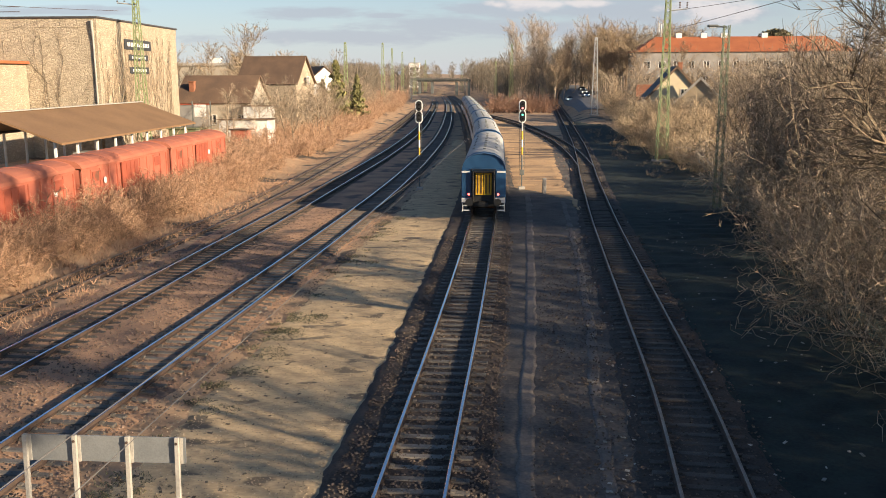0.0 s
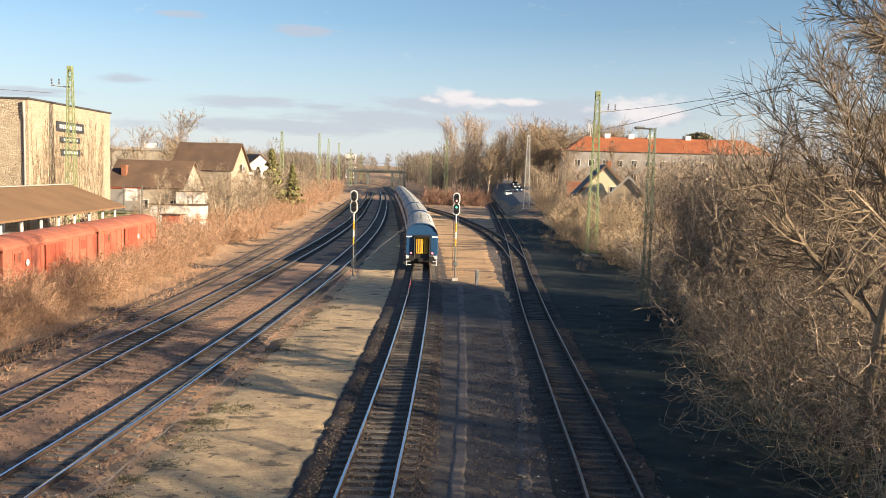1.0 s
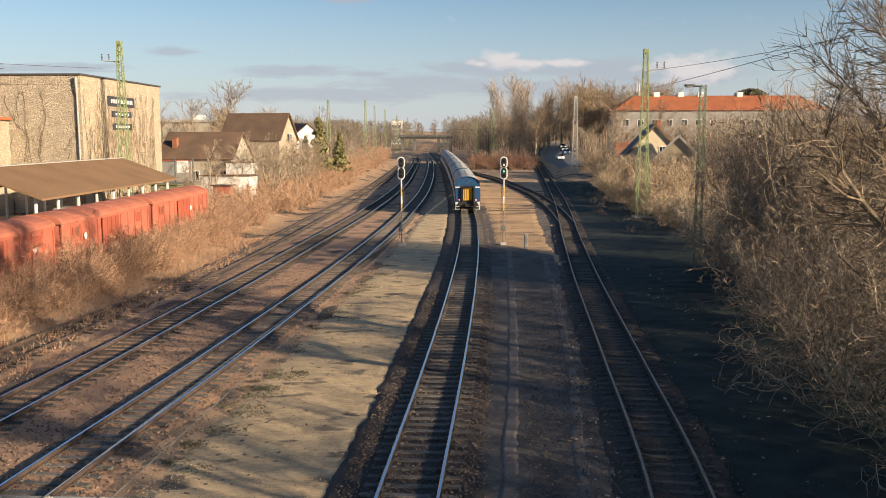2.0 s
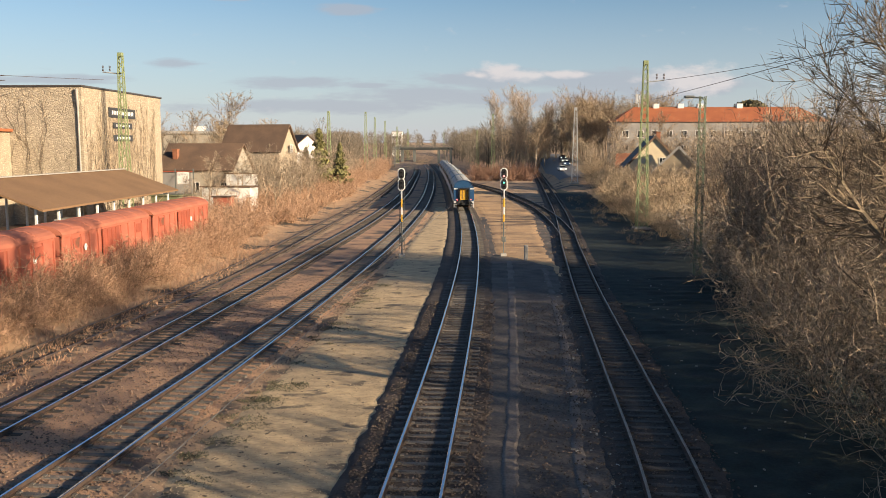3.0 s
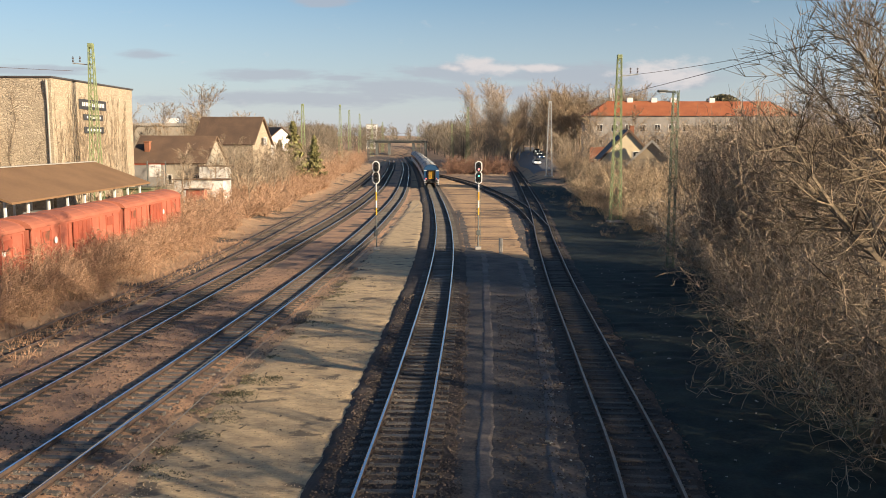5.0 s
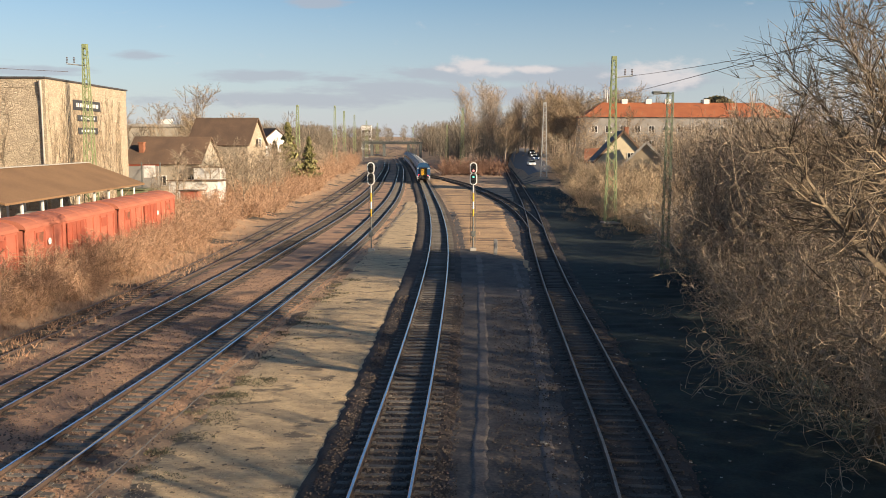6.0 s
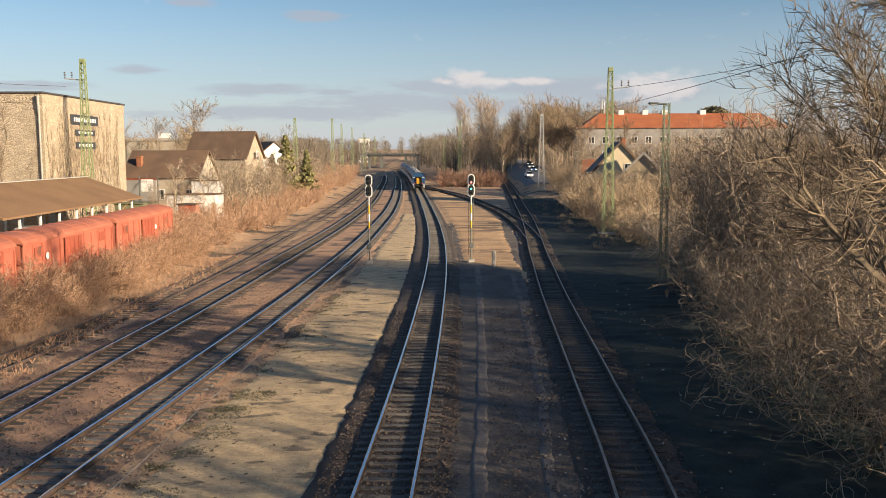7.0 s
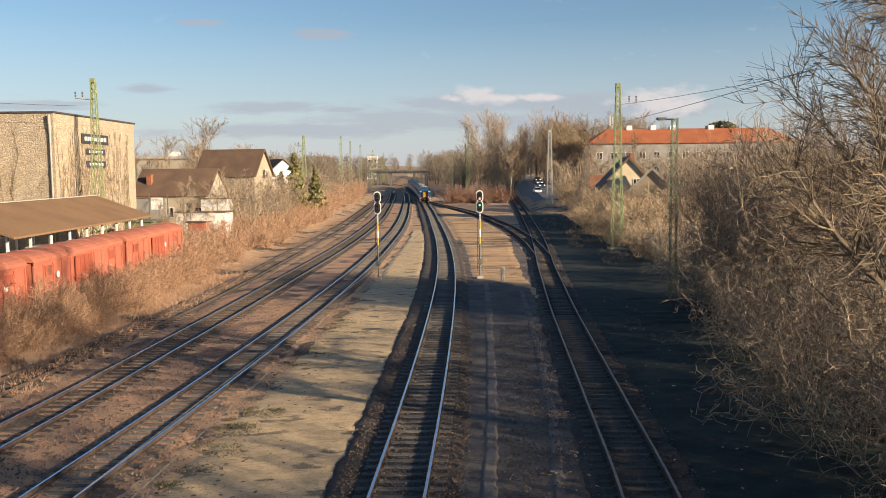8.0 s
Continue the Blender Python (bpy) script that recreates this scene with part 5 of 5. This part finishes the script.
        box(b2, x - w / 2 - 0.03, x + w / 2 + 0.03, y - w / 2 - 0.03, y + w / 2 + 0.03, 1.1 + h * 0.45, 1.1 + h * 0.55)
        tagged(part("storage_crate", b2, m), "large storage crate in the shade of the canopy", "crate", "stored crates")


canopy()


def wagon(y0, label, n):
    L = 14.1
    root = thing("freight_wagon", label, "freight wagon", -24.2, y0, 0.45, 0, "red wagons")
    bm = bmesh.new()
    box(bm, -1.35, 1.35, 0.35, L - 0.35, 0.95, 3.2)
    for q in range(12):
        y = 0.35 + q * (L - 0.7) / 11
        for s in (-1, 1):
            box(bm, s * 1.35, s * 1.43, y - 0.05, y + 0.05, 0.95, 3.2)
    for s in (-1, 1):
        box(bm, s * 1.35, s * 1.42, 0.3, L - 0.3, 3.1, 3.25)
        box(bm, s * 1.35, s * 1.42, 0.3, L - 0.3, 0.93, 1.05)
    part("body", bm, M_REDWAGON, root, "faded red planked wagon body")
    for s in (-1, 1):
        bm = bmesh.new()
        box(bm, s * 1.435, s * 1.50, L / 2 - 1.3, L / 2 + 1.3, 1.0, 3.12, bevel=0.01)
        for q in (-0.65, 0, 0.65):
            box(bm, s * 1.50, s * 1.53, L / 2 + q - 0.03, L / 2 + q + 0.03, 1.05, 3.05)
        part("sliding_door", bm, M_REDWAGON2, root, "sliding wagon door")
        for yy in (2.2, L - 2.2):
            bm = bmesh.new()
            box(bm, s * 1.43, s * 1.47, yy - 0.55, yy + 0.55, 2.35, 2.95, bevel=0.01)
            part("hatch", bm, M_REDWAGON2, root, "closed ventilation hatch")
    bm = bmesh.new()
    rp = [(1.5 * math.sin(t), 3.2 + 0.62 * math.cos(t)) for t in np.linspace(-1.5, 1.5, 11)]
    cuts = list(np.linspace(0.2, L - 0.2, 8))
    rings = []
    for k, y in enumerate(cuts):
        for q, o in ((-0.06, 0), (-0.03, 0.03), (0.03, 0.03), (0.06, 0)):
            if 0.2 <= y + q <= L - 0.2:
                rings.append([bm.verts.new((x, y + q, z + o)) for x, z in rp])
    for a, b in zip(rings, rings[1:]):
        for i in range(10):
            bm.faces.new((a[i], b[i], b[i + 1], a[i + 1]))
    bm.faces.new(rings[0])
    bm.faces.new(rings[-1])
    part("roof", bm, M_WAGONROOF, root, "faded red arched wagon roof")
    bm = bmesh.new()
    cyl(bm, (1.44, n, 2.3), (1.46, n, 2.3), 0.2, n=12)
    part("painted_mark", bm, M_WHITE, root, "worn white painted mark")
    bm = bmesh.new()
    box(bm, -1.2, 1.2, 0.3, L - 0.3, 0.7, 0.95)
    for s in (-0.75, 0.75):
        for y, q in ((0.3, -1), (L - 0.3, 1)):
            cyl(bm, (s, y, 0.85), (s, y + q * 0.28, 0.85), 0.16, n=10)
    part("underframe", bm, M_BLACK, root)
    wh = bmesh.new()
    for s in (-1, 1):
        cyl(wh, (s * 0.68, 0, 0), (s * 0.82, 0, 0), 0.48, n=18)
    cyl(wh, (-0.7, 0, 0), (0.7, 0, 0), 0.07, n=8)
    wh = finish("wheelset", wh, M_RUST)
    for y in (3.0, L - 3.0):
        part("wheelset", wh, None, root).matrix_basis = pose(0, y, 0.3)


wagon(19.3, "faded red covered wagon behind dry scrub", 4.0)
wagon(33.7, "faded red covered wagon with a white mark", 11.5)
wagon(48.1, "faded red covered wagon beside the canopy", 3.3)
wagon(62.5, "faded red covered wagon at the row's end", 9.0)

house("house", "stone gabled house with a brown tiled roof", -33.8, 143, 78, 7.2, 10, 8.0, 12.1, M_STONE, M_BROWNTILE, [(0, -5.53, 3.6, 1.2, 1.8, 0), (0, -5.53, 7.6, 0.9, 1.3, 0)])
house("house", "low house with a wide brown roof and chimney", -36.3, 122, 86, 9, 10, 5.6, 9.0, M_PLASTER, M_BROWNTILE, [(-4.53, -4, 2.5, 1.2, 1.4, -90), (-4.53, 0, 2.5, 1.2, 1.4, -90), (-4.53, 4, 2.5, 1.2, 1.4, -90)], (-2.6, 3.4, 8.3))
house("house", "white plastered house behind an evergreen", -37.0, 190, 40, 8, 10, 8.0, 11.0, M_WHITE, M_BROWNTILE, [(0, -5.03, 4.5, 1.3, 1.5, 0)])
house("house", "cream gabled house with a dark steep roof", 31.6, 152, -4, 9.6, 8, 5.2, 10.3, M_CREAM, M_DARKROOF, [(1.3, -4.03, 5.2, 1.1, 1.5, 0), (-1.6, -4.03, 2.2, 1.2, 1.4, 0), (1.6, -4.03, 2.2, 1.2, 1.4, 0)], (0.9, -1.0, 11.0), 0.3, 0.0, M_BROWNTILE)
house("house", "low brown house with a pale bargeboard", 33.9, 142, -14, 8.0, 7, 4.6, 8.5, M_STONE2, M_BROWNTILE, [(0.0, -3.53, 2.0, 1.2, 1.4, 0)], None, 0.3, 0.0, M_CONCRETE)
house("house", "small house with a red tiled roof behind the brush", 33.0, 176, 80, 7, 6, 4.6, 7.1, M_GREYPLASTER, M_BRICK, [(0.0, -4.53, 2.0, 1.2, 1.4, 0)])
house("house", "white house glimpsed through bare shrubs", 46.0, 78, 20, 8, 10, 5.2, 8.6, M_WHITE, M_REDTILE, [(-1.5, -5.03, 3.0, 1.2, 1.4, 0), (1.5, -5.03, 3.0, 1.2, 1.4, 0)])


def long_building():
    root = thing("apartment_building", "long grey apartment house with an orange tiled roof", "building", 43, 257, 0, 0, "houses")
    root.scale = (1.44, 1.3, 1.19)
    bm = bmesh.new()
    box(bm, 0, 42, 0, 12, -1, 13.0)
    part("wall", bm, M_GREYPLASTER, root, "weathered grey plaster wall")
    bm = bmesh.new()
    v = [bm.verts.new(p) for p in ((-0.5, -0.5, 13), (42.5, -0.5, 13), (42.5, 12.5, 13), (-0.5, 12.5, 13), (4.5, 6, 16.8), (38, 6, 16.8))]
    for f in ((0, 1, 5, 4), (1, 2, 5), (2, 3, 4, 5), (3, 0, 4), (3, 2, 1, 0)):
        bm.faces.new([v[i] for i in f])
    part("roof", bm, M_REDTILE, root, "orange clay tiled hip roof")
    for x in (9, 14, 18, 26):
        bm = bmesh.new()
        box(bm, x - 0.6, x + 0.6, 5.4, 6.6, 16, 17.6, bevel=0.04)
        part("chimney", bm, M_WHITE, root, "white chimney stack")
    for r in range(3):
        for k in range(14):
            window_part(root, 2 + k * 2.9, -0.02, 2.2 + r * 3.5, 1.3, 1.7, 0)
        for k in range(3):
            window_part(root, -0.02, 2.4 + k * 3.4, 2.2 + r * 3.5, 1.3, 1.7, -90)
    bm = bmesh.new()
    cyl(bm, (5.5, 6, 16.2), (5.5, 6, 19.8), 0.1, n=8)
    for sx in (-0.45, 0.45):
        box(bm, 5.5 + sx - 0.16, 5.5 + sx + 0.16, 5.8, 6.0, 17.6, 20.0, bevel=0.03)
    part("antenna", bm, M_GALV, root, "grey phone antenna panels")


long_building()


def far_hall():
    root = thing("storage_hall", "long low grey storage hall behind the houses", "building", -96, 255, 0)
    bm = bmesh.new()
    box(bm, 0, 30, 0, 20, -1, 12.2)
    part("wall", bm, M_PLASTER, root)
    bm = bmesh.new()
    box(bm, -0.5, 30.5, -0.5, 20.5, 12.2, 13.0, bevel=0.05)
    part("roof", bm, M_CONCRETE, root)
    for x in (16, 22):
        bm = bmesh.new()
        box(bm, x, x + 2.8, 2, 5, 13, 14.4, bevel=0.05)
        part("roof_unit", bm, M_WHITE, root, "white rooftop unit")


far_hall()


def shed(x0, x1, y0, y1, h, m, roof_m, label):
    root = thing("shed", label, "shed", x0, y0, 0, 0, "yard sheds")
    bm = bmesh.new()
    box(bm, 0, x1 - x0, 0, y1 - y0, -0.5, h)
    part("wall", bm, m, root)
    bm = bmesh.new()
    box(bm, -0.25, x1 - x0 + 0.25, -0.3, y1 - y0 + 0.2, h, h + 0.15, pose(0, 0, 0, -1.5, 0, 0), bevel=0.02)
    part("roof", bm, roof_m, root)
    bm = bmesh.new()
    box(bm, (x1 - x0) * 0.62, (x1 - x0) * 0.62 + 0.95, -0.06, -0.032, 0, min(h - 0.2, 2.05), bevel=0.01)
    part("door", bm, M_GREYPLASTER, root)


shed(-32.9, -26.9, 108, 112, 3.6, M_WHITE, M_BROWNTILE, "white walled yard shed with a brown roof")
shed(-32.0, -28.5, 116, 119, 5.0, M_WHITE, M_BROWNTILE, "small white hut in the yard")
shed(-36.0, -33.0, 99, 104, 3.0, M_OLIVE, M_OLIVE, "olive green container in the yard")
shed(-28.3, -26.5, 97, 99, 3.0, M_REDWAGON, M_RUST, "rusty red container in the yard")
shed(-42.5, -37.0, 117, 120, 5.2, M_GREYPLASTER, M_REDWAGON2, "grey lean-to with a rusty roof")
root = thing("notice_board", "blank white board on two posts in the yard", "sign board", -35.2, 108, 0)
bm = bmesh.new()
box(bm, -0.72, 0.72, -0.03, 0.03, 4.0, 5.5, bevel=0.01)
part("panel", bm, M_WHITE, root)
for x in (-0.95, 1.3):
    bm = bmesh.new()
    box(bm, x - 0.07, x + 0.07, -0.07, 0.07, -0.5, 5.9)
    part("post", bm, M_GREYPOST, root)


# ---- far overbridge ----
def overbridge():
    root = thing("overbridge", "dark distant road bridge across the tracks", "bridge", -21, 436, 0)
    bm = bmesh.new()
    box(bm, -12, 14, -3, 3, 6.6, 7.6, bevel=0.05)
    part("deck", bm, M_BLACK, root)
    for x in (-11, -5, 7, 13):
        bm = bmesh.new()
        box(bm, x - 0.6, x + 0.6, -2.5, 2.5, -1, 6.5)
        part("pier", bm, M_GREYPOST, root)
    for y in (-2.9, 2.9):
        bm = bmesh.new()
        for k in range(14):
            box(bm, -12 + k * 2, -11.9 + k * 2, y - 0.04, y + 0.04, 7.6, 8.7)
        box(bm, -12, 14, y - 0.05, y + 0.05, 8.65, 8.75)
        part("railing", bm, M_GREYPOST, root)


overbridge()


# ---- portal gantries over the far tracks ----
def gantry(y, x0, x1, h):
    root = thing("signal_gantry", "dark steel portal gantry across the tracks", "gantry", 0, y, 0, 0, "portal gantries")
    for x in (x0, x1):
        bm = bmesh.new()
        for sx in (-0.25, 0.25):
            bar(bm, (x + sx, 0, -0.5), (x + sx, 0, h), 0.14)
        for q in range(int(h / 1.2)):
            bar(bm, (x - 0.25, 0, q * 1.2), (x + 0.25, 0, q * 1.2 + 1.2), 0.06)
        part("leg", bm, M_GREYPOST, root)
    bm = bmesh.new()
    for zz in (h - 0.7, h):
        bar(bm, (x0, 0, zz), (x1, 0, zz), 0.13)
    n = int((x1 - x0) / 1.4)
    for q in range(n):
        xa = x0 + (x1 - x0) * q / n
        bar(bm, (xa, 0, h - 0.7 if q % 2 else h), (xa + (x1 - x0) / n, 0, h if q % 2 else h - 0.7), 0.07)
    part("beam", bm, M_GREYPOST, root, "lattice cross beam")


gantry(335, -28, -6, 8.0)
gantry(390, -32, -9, 8.2)
root = thing("apartment_block", "white apartment block above the distant woodland", "building", -41.5, 520, 0, 0, "houses")
bm = bmesh.new()
box(bm, -3, 3, 0, 8, -1, 16.6, bevel=0.05)
part("wall", bm, M_WHITE, root)
bm = bmesh.new()
box(bm, -3.2, 3.2, -0.2, 8.2, 16.6, 17.0, bevel=0.05)
part("roof", bm, M_CONCRETE, root)
for q in range(3):
    for r in range(2):
        window_part(root, -1.9 + q * 1.9, -0.02, 9.4 + r * 3.4, 1.2, 1.5, 0)


# ---- side road and cars ----
def side_road():
    ys = np.arange(206, 440, 3.0)
    vs, fs = [], []
    for y in ys:
        a, b = float(np.interp(y, [205, 228, 262, 330, 450], [21.5, 22.6, 23.4, 28, 36])), float(np.interp(y, [205, 228, 262, 330, 450], [28.5, 29.5, 30.5, 37, 49]))
        for k in range(7):
            x = a + (b - a) * k / 6
            vs.append((x, y, height(x, y) + 0.14))
    for j in range(len(ys) - 1):
        for i in range(6):
            fs.append((j * 7 + i, j * 7 + i + 1, (j + 1) * 7 + i + 1, (j + 1) * 7 + i))
    me = bpy.data.meshes.new("road")
    me.from_pydata(vs, [], fs)
    me.materials.append(M_ASPHALT)
    tagged(new("road", me), "grey asphalt side road", "road", kind="structure")


side_road()


def car(x, y, rz, paint, label):
    root = thing("car", label, "car", x, y, height(x, y) + 0.15, rz, "cars")
    bm = bmesh.new()
    side = [(-2.1, 0.35), (-2.1, 0.85), (-1.3, 0.98), (1.4, 0.98), (2.05, 0.85), (2.12, 0.35)]
    rings = []
    for x0, k in ((-0.86, 0.97), (-0.80, 1.0), (0.80, 1.0), (0.86, 0.97)):
        rings.append([bm.verts.new((x0, py * k, pz)) for py, pz in side])
    for a, b in zip(rings, rings[1:]):
        for i in range(6):
            bm.faces.new((a[i], a[(i + 1) % 6], b[(i + 1) % 6], b[i]))
    bm.faces.new(rings[0])
    bm.faces.new(rings[-1][::-1])
    v = [bm.verts.new((sx * 0.62, py, 1.45)) for py in (-0.75, 0.75) for sx in (-1, 1)]
    bm.faces.new((v[0], v[1], v[3], v[2]))
    bmesh.ops.recalc_face_normals(bm, faces=bm.faces)
    part("body", bm, paint, root)
    bm = bmesh.new()
    lo = [bm.verts.new(p) for p in ((-0.8, -1.3, 0.975), (0.8, -1.3, 0.975), (0.8, 1.4, 0.975), (-0.8, 1.4, 0.975))]
    hi = [bm.verts.new(p) for p in ((-0.62, -0.75, 1.445), (0.62, -0.75, 1.445), (0.62, 0.75, 1.445), (-0.62, 0.75, 1.445))]
    for i in range(4):
        bm.faces.new((lo[i], lo[(i + 1) % 4], hi[(i + 1) % 4], hi[i]))
    part("glazing", bm, M_DARKGLASS, root, "dark car glass")
    wh = bmesh.new()
    cyl(wh, (-0.1, 0, 0), (0.1, 0, 0), 0.31, n=16)
    wh = finish("wheel", wh, M_BLACK)
    for sx in (-0.78, 0.78):
        for py in (-1.3, 1.3):
            part("wheel", wh, None, root).matrix_basis = pose(sx, py, 0.31)
        bm = bmesh.new()
        box(bm, sx * 0.82 - 0.16, sx * 0.82 + 0.16, 2.05, 2.1, 0.62, 0.78, bevel=0.02)
        part("headlight", bm, M_HEADLIGHT, root)
    return root


MOVING_CAR = car(24.8, 264, 183, M_WHITE, "white car coming down the side road")
car(28.0, 250, 183, M_TRAINBLUE, "dark blue car parked on the side road")
car(28.8, 263, 183, M_GREYPOST, "grey car parked on the side road")
car(30.4, 282, 183, M_BLACK, "black car parked on the side road")


# ---- loose stones, litter and tufts ----
def scatter_stones():
    rng = np.random.default_rng(4)
    base = np.array([(1, 0, 0), (-1, 0, 0), (0, 1, 0), (0, -1, 0), (0, 0, 0.7), (0, 0, -0.7)], float)
    tri = np.array([(0, 2, 4), (2, 1, 4), (1, 3, 4), (3, 0, 4), (2, 0, 5), (1, 2, 5), (3, 1, 5), (0, 3, 5)])
    for name, line, lo, hi, n, y0, y1, z, m, lab in (
        ("ballast_stones", MAIN, -1.9, 1.9, 9000, 15, 50, -0.19, M_BALLASTSTONE, "loose dark ballast stones along the main track"),
        ("ballast_stones", TWO, -7.0, 2.4, 15000, 16, 60, -0.195, M_BALLASTSTONE2, "loose rusty ballast stones between the left tracks"),
        ("path_gravel", [(-6.3, 14), (-5.9, 22), (-5.3, 30), (-4.75, 43), (-4.3, 60)], -2.5, 2.4, 14000, 15, 56, -0.272, M_PATHSTONE, "fine sandy pebbles on the gravel path"),
        ("ballast_stones", SIDING, -4.0, 1.7, 6000, 15, 50, -0.22, M_BALLASTSTONE, "loose dark stones beside the siding"),
    ):
        y = y0 + (y1 - y0) * rng.random(n) ** 1.5
        x = np.interp(y, [p[1] for p in line], [p[0] for p in line]) + rng.uniform(lo, hi, n)
        s = rng.uniform(0.02, 0.05, n) if name == "ballast_stones" else rng.uniform(0.01, 0.024, n)
        rot = rng.uniform(0, 6.28, n)
        jit = 1 + rng.uniform(-0.35, 0.35, (n, 6, 3))
        b = base[None] * jit * s[:, None, None]
        c, si = np.cos(rot)[:, None], np.sin(rot)[:, None]
        vx = b[..., 0] * c - b[..., 1] * si + x[:, None]
        vy = b[..., 0] * si + b[..., 1] * c + y[:, None]
        vz = b[..., 2] + z + 0.012
        v = np.stack([vx, vy, vz], -1).reshape(-1, 3)
        f = (np.arange(n)[:, None, None] * 6 + tri[None]).reshape(-1, 3)
        me = bpy.data.meshes.new(name)
        me.from_pydata(v.tolist(), [], f.tolist())
        me.materials.append(m)
        tagged(new(name, me), lab, "gravel", kind="stuff")
    r2 = random.Random(9)
    bm = bmesh.new()
    for _ in range(190):
        y = 17 + 45 * r2.random() ** 1.3
        x = float(np.interp(y, [p[1] for p in SIDING], [p[0] for p in SIDING])) + r2.choice((r2.uniform(-2.6, -1.2), r2.uniform(1.2, 5)))
        s = r2.uniform(0.02, 0.075)
        box(bm, -s, s, -s * r2.uniform(0.25, 0.8), s * 0.5, 0, 0.02, pose(x, y, max(height(x, y), -0.26) + 0.03, r2.uniform(-15, 15), r2.uniform(-15, 15), r2.uniform(0, 360)))
    tagged(part("litter", bm, M_LITTER), "scraps of pale litter and leaves beside the siding", "litter", kind="stuff")
    bm = bmesh.new()
    for _ in range(420):
        y = 17 + 60 * r2.random() ** 1.6
        lo, hi = float(np.interp(y, [17.5, 31, 46, 58, 90], [-8.6, -7.9, -7.0, -6.2, -5.1])), float(np.interp(y, [17, 28.6, 43, 58.5, 90], [-3.75, -3.05, -2.6, -2.25, -2.1]))
        x = lo + (hi - lo) * min(1, abs(r2.gauss(0.0, 0.33)))
        w, h = r2.uniform(0.01, 0.04), r2.uniform(0.004, 0.014)
        box(bm, -w * 1.8, w * 1.8, -w, w, -0.03, h, pose(x, y, -0.265, 0, 0, r2.uniform(0, 360)), bevel=min(w, h) * 0.5)
    tagged(part("dirt_clods", bm, M_CLOD), "dark clods and rotten leaves on the gravel path", "dirt", kind="stuff")
    # withered moss and leaf clumps, mostly along the path's edge by the left tracks
    segs = []
    for k in range(46):
        cy = 17 + 42 * r2.random() ** 1.4
        lo = float(np.interp(cy, [17.5, 31, 46, 58], [-8.6, -7.9, -7.0, -6.2]))
        cx, rad = lo + abs(r2.gauss(0.5, 0.9)), r2.uniform(0.12, 0.5)
        for _ in range(int(70 * rad / 0.3)):
            a, q = r2.uniform(0, 6.283), rad * math.sqrt(r2.random())
            x, y = cx + 1.5 * q * math.cos(a), cy + q * math.sin(a)
            segs.append(((x, y, -0.285), (x + r2.gauss(0, 0.05), y + r2.gauss(0, 0.05), -0.262 + r2.uniform(0.005, 0.05)), 0.016, 0.006))
    tagged(new("moss_clumps", wood_mesh("moss_clumps", segs, M_MOSS)), "withered dark moss clumps on the sandy path", "moss", kind="stuff")
    segs = []
    for _ in range(2600):
        y = 16 + 60 * r2.random() ** 1.2
        side = r2.random()
        x = r2.uniform(-20, -16.5) if side < 0.45 else r2.uniform(-24, -20)
        z = max(height(x, y), -0.4)
        for _ in range(4):
            h = r2.uniform(0.12, 0.4)
            segs.append(((x, y, z), (x + r2.gauss(0, 0.12), y + r2.gauss(0, 0.12), z + h), 0.012, 0.004))
    for _ in range(1500):
        y = 72 + 110 * r2.random() ** 1.3
        x = r2.uniform(1.8, 10.5) if r2.random() < 0.5 else r2.uniform(-22, -17.5)
        if r2.random() < 0.25:
            y, x = r2.uniform(40, 75), r2.uniform(-21, -17.8)
        z = max(height(x, y), -0.29) - 0.02
        for _ in range(3):
            segs.append(((x, y, z), (x + r2.gauss(0, 0.1), y + r2.gauss(0, 0.1), z + r2.uniform(0.06, 0.24)), 0.012, 0.005))
    tagged(new("dry_grass", wood_mesh("dry_grass", segs, M_DRYGRASS)), "sparse tufts of dry winter grass", "grass", kind="stuff")


scatter_stones()


def motions():
    # distance of the train's tail along the line: a steady 21 m/s
    tail = [(k * 0.5, 54.4 + 21.2 * k * 0.5) for k in range(17)]
    for k, ob in enumerate(COACHES):
        walk(ob, [(t, coach_pose(on_main(54.4) + y - 54.4 + k * PITCH_C)) for t, y in tail])
    # a car comes down the side road and stops
    stops = [(0.0, 24.8, 264.0), (0.7, 24.8, 252.0), (1.2, 24.7, 244.0), (1.7, 24.6, 237.0), (2.2, 24.6, 232.0), (2.8, 24.6, 229.0), (3.4, 24.6, 228.4), (8.0, 24.6, 228.4)]
    walk(MOVING_CAR, [(t, pose(x, y, height(x, y) + 0.03, -1.5, 0, 183)) for t, x, y in stops])


motions()
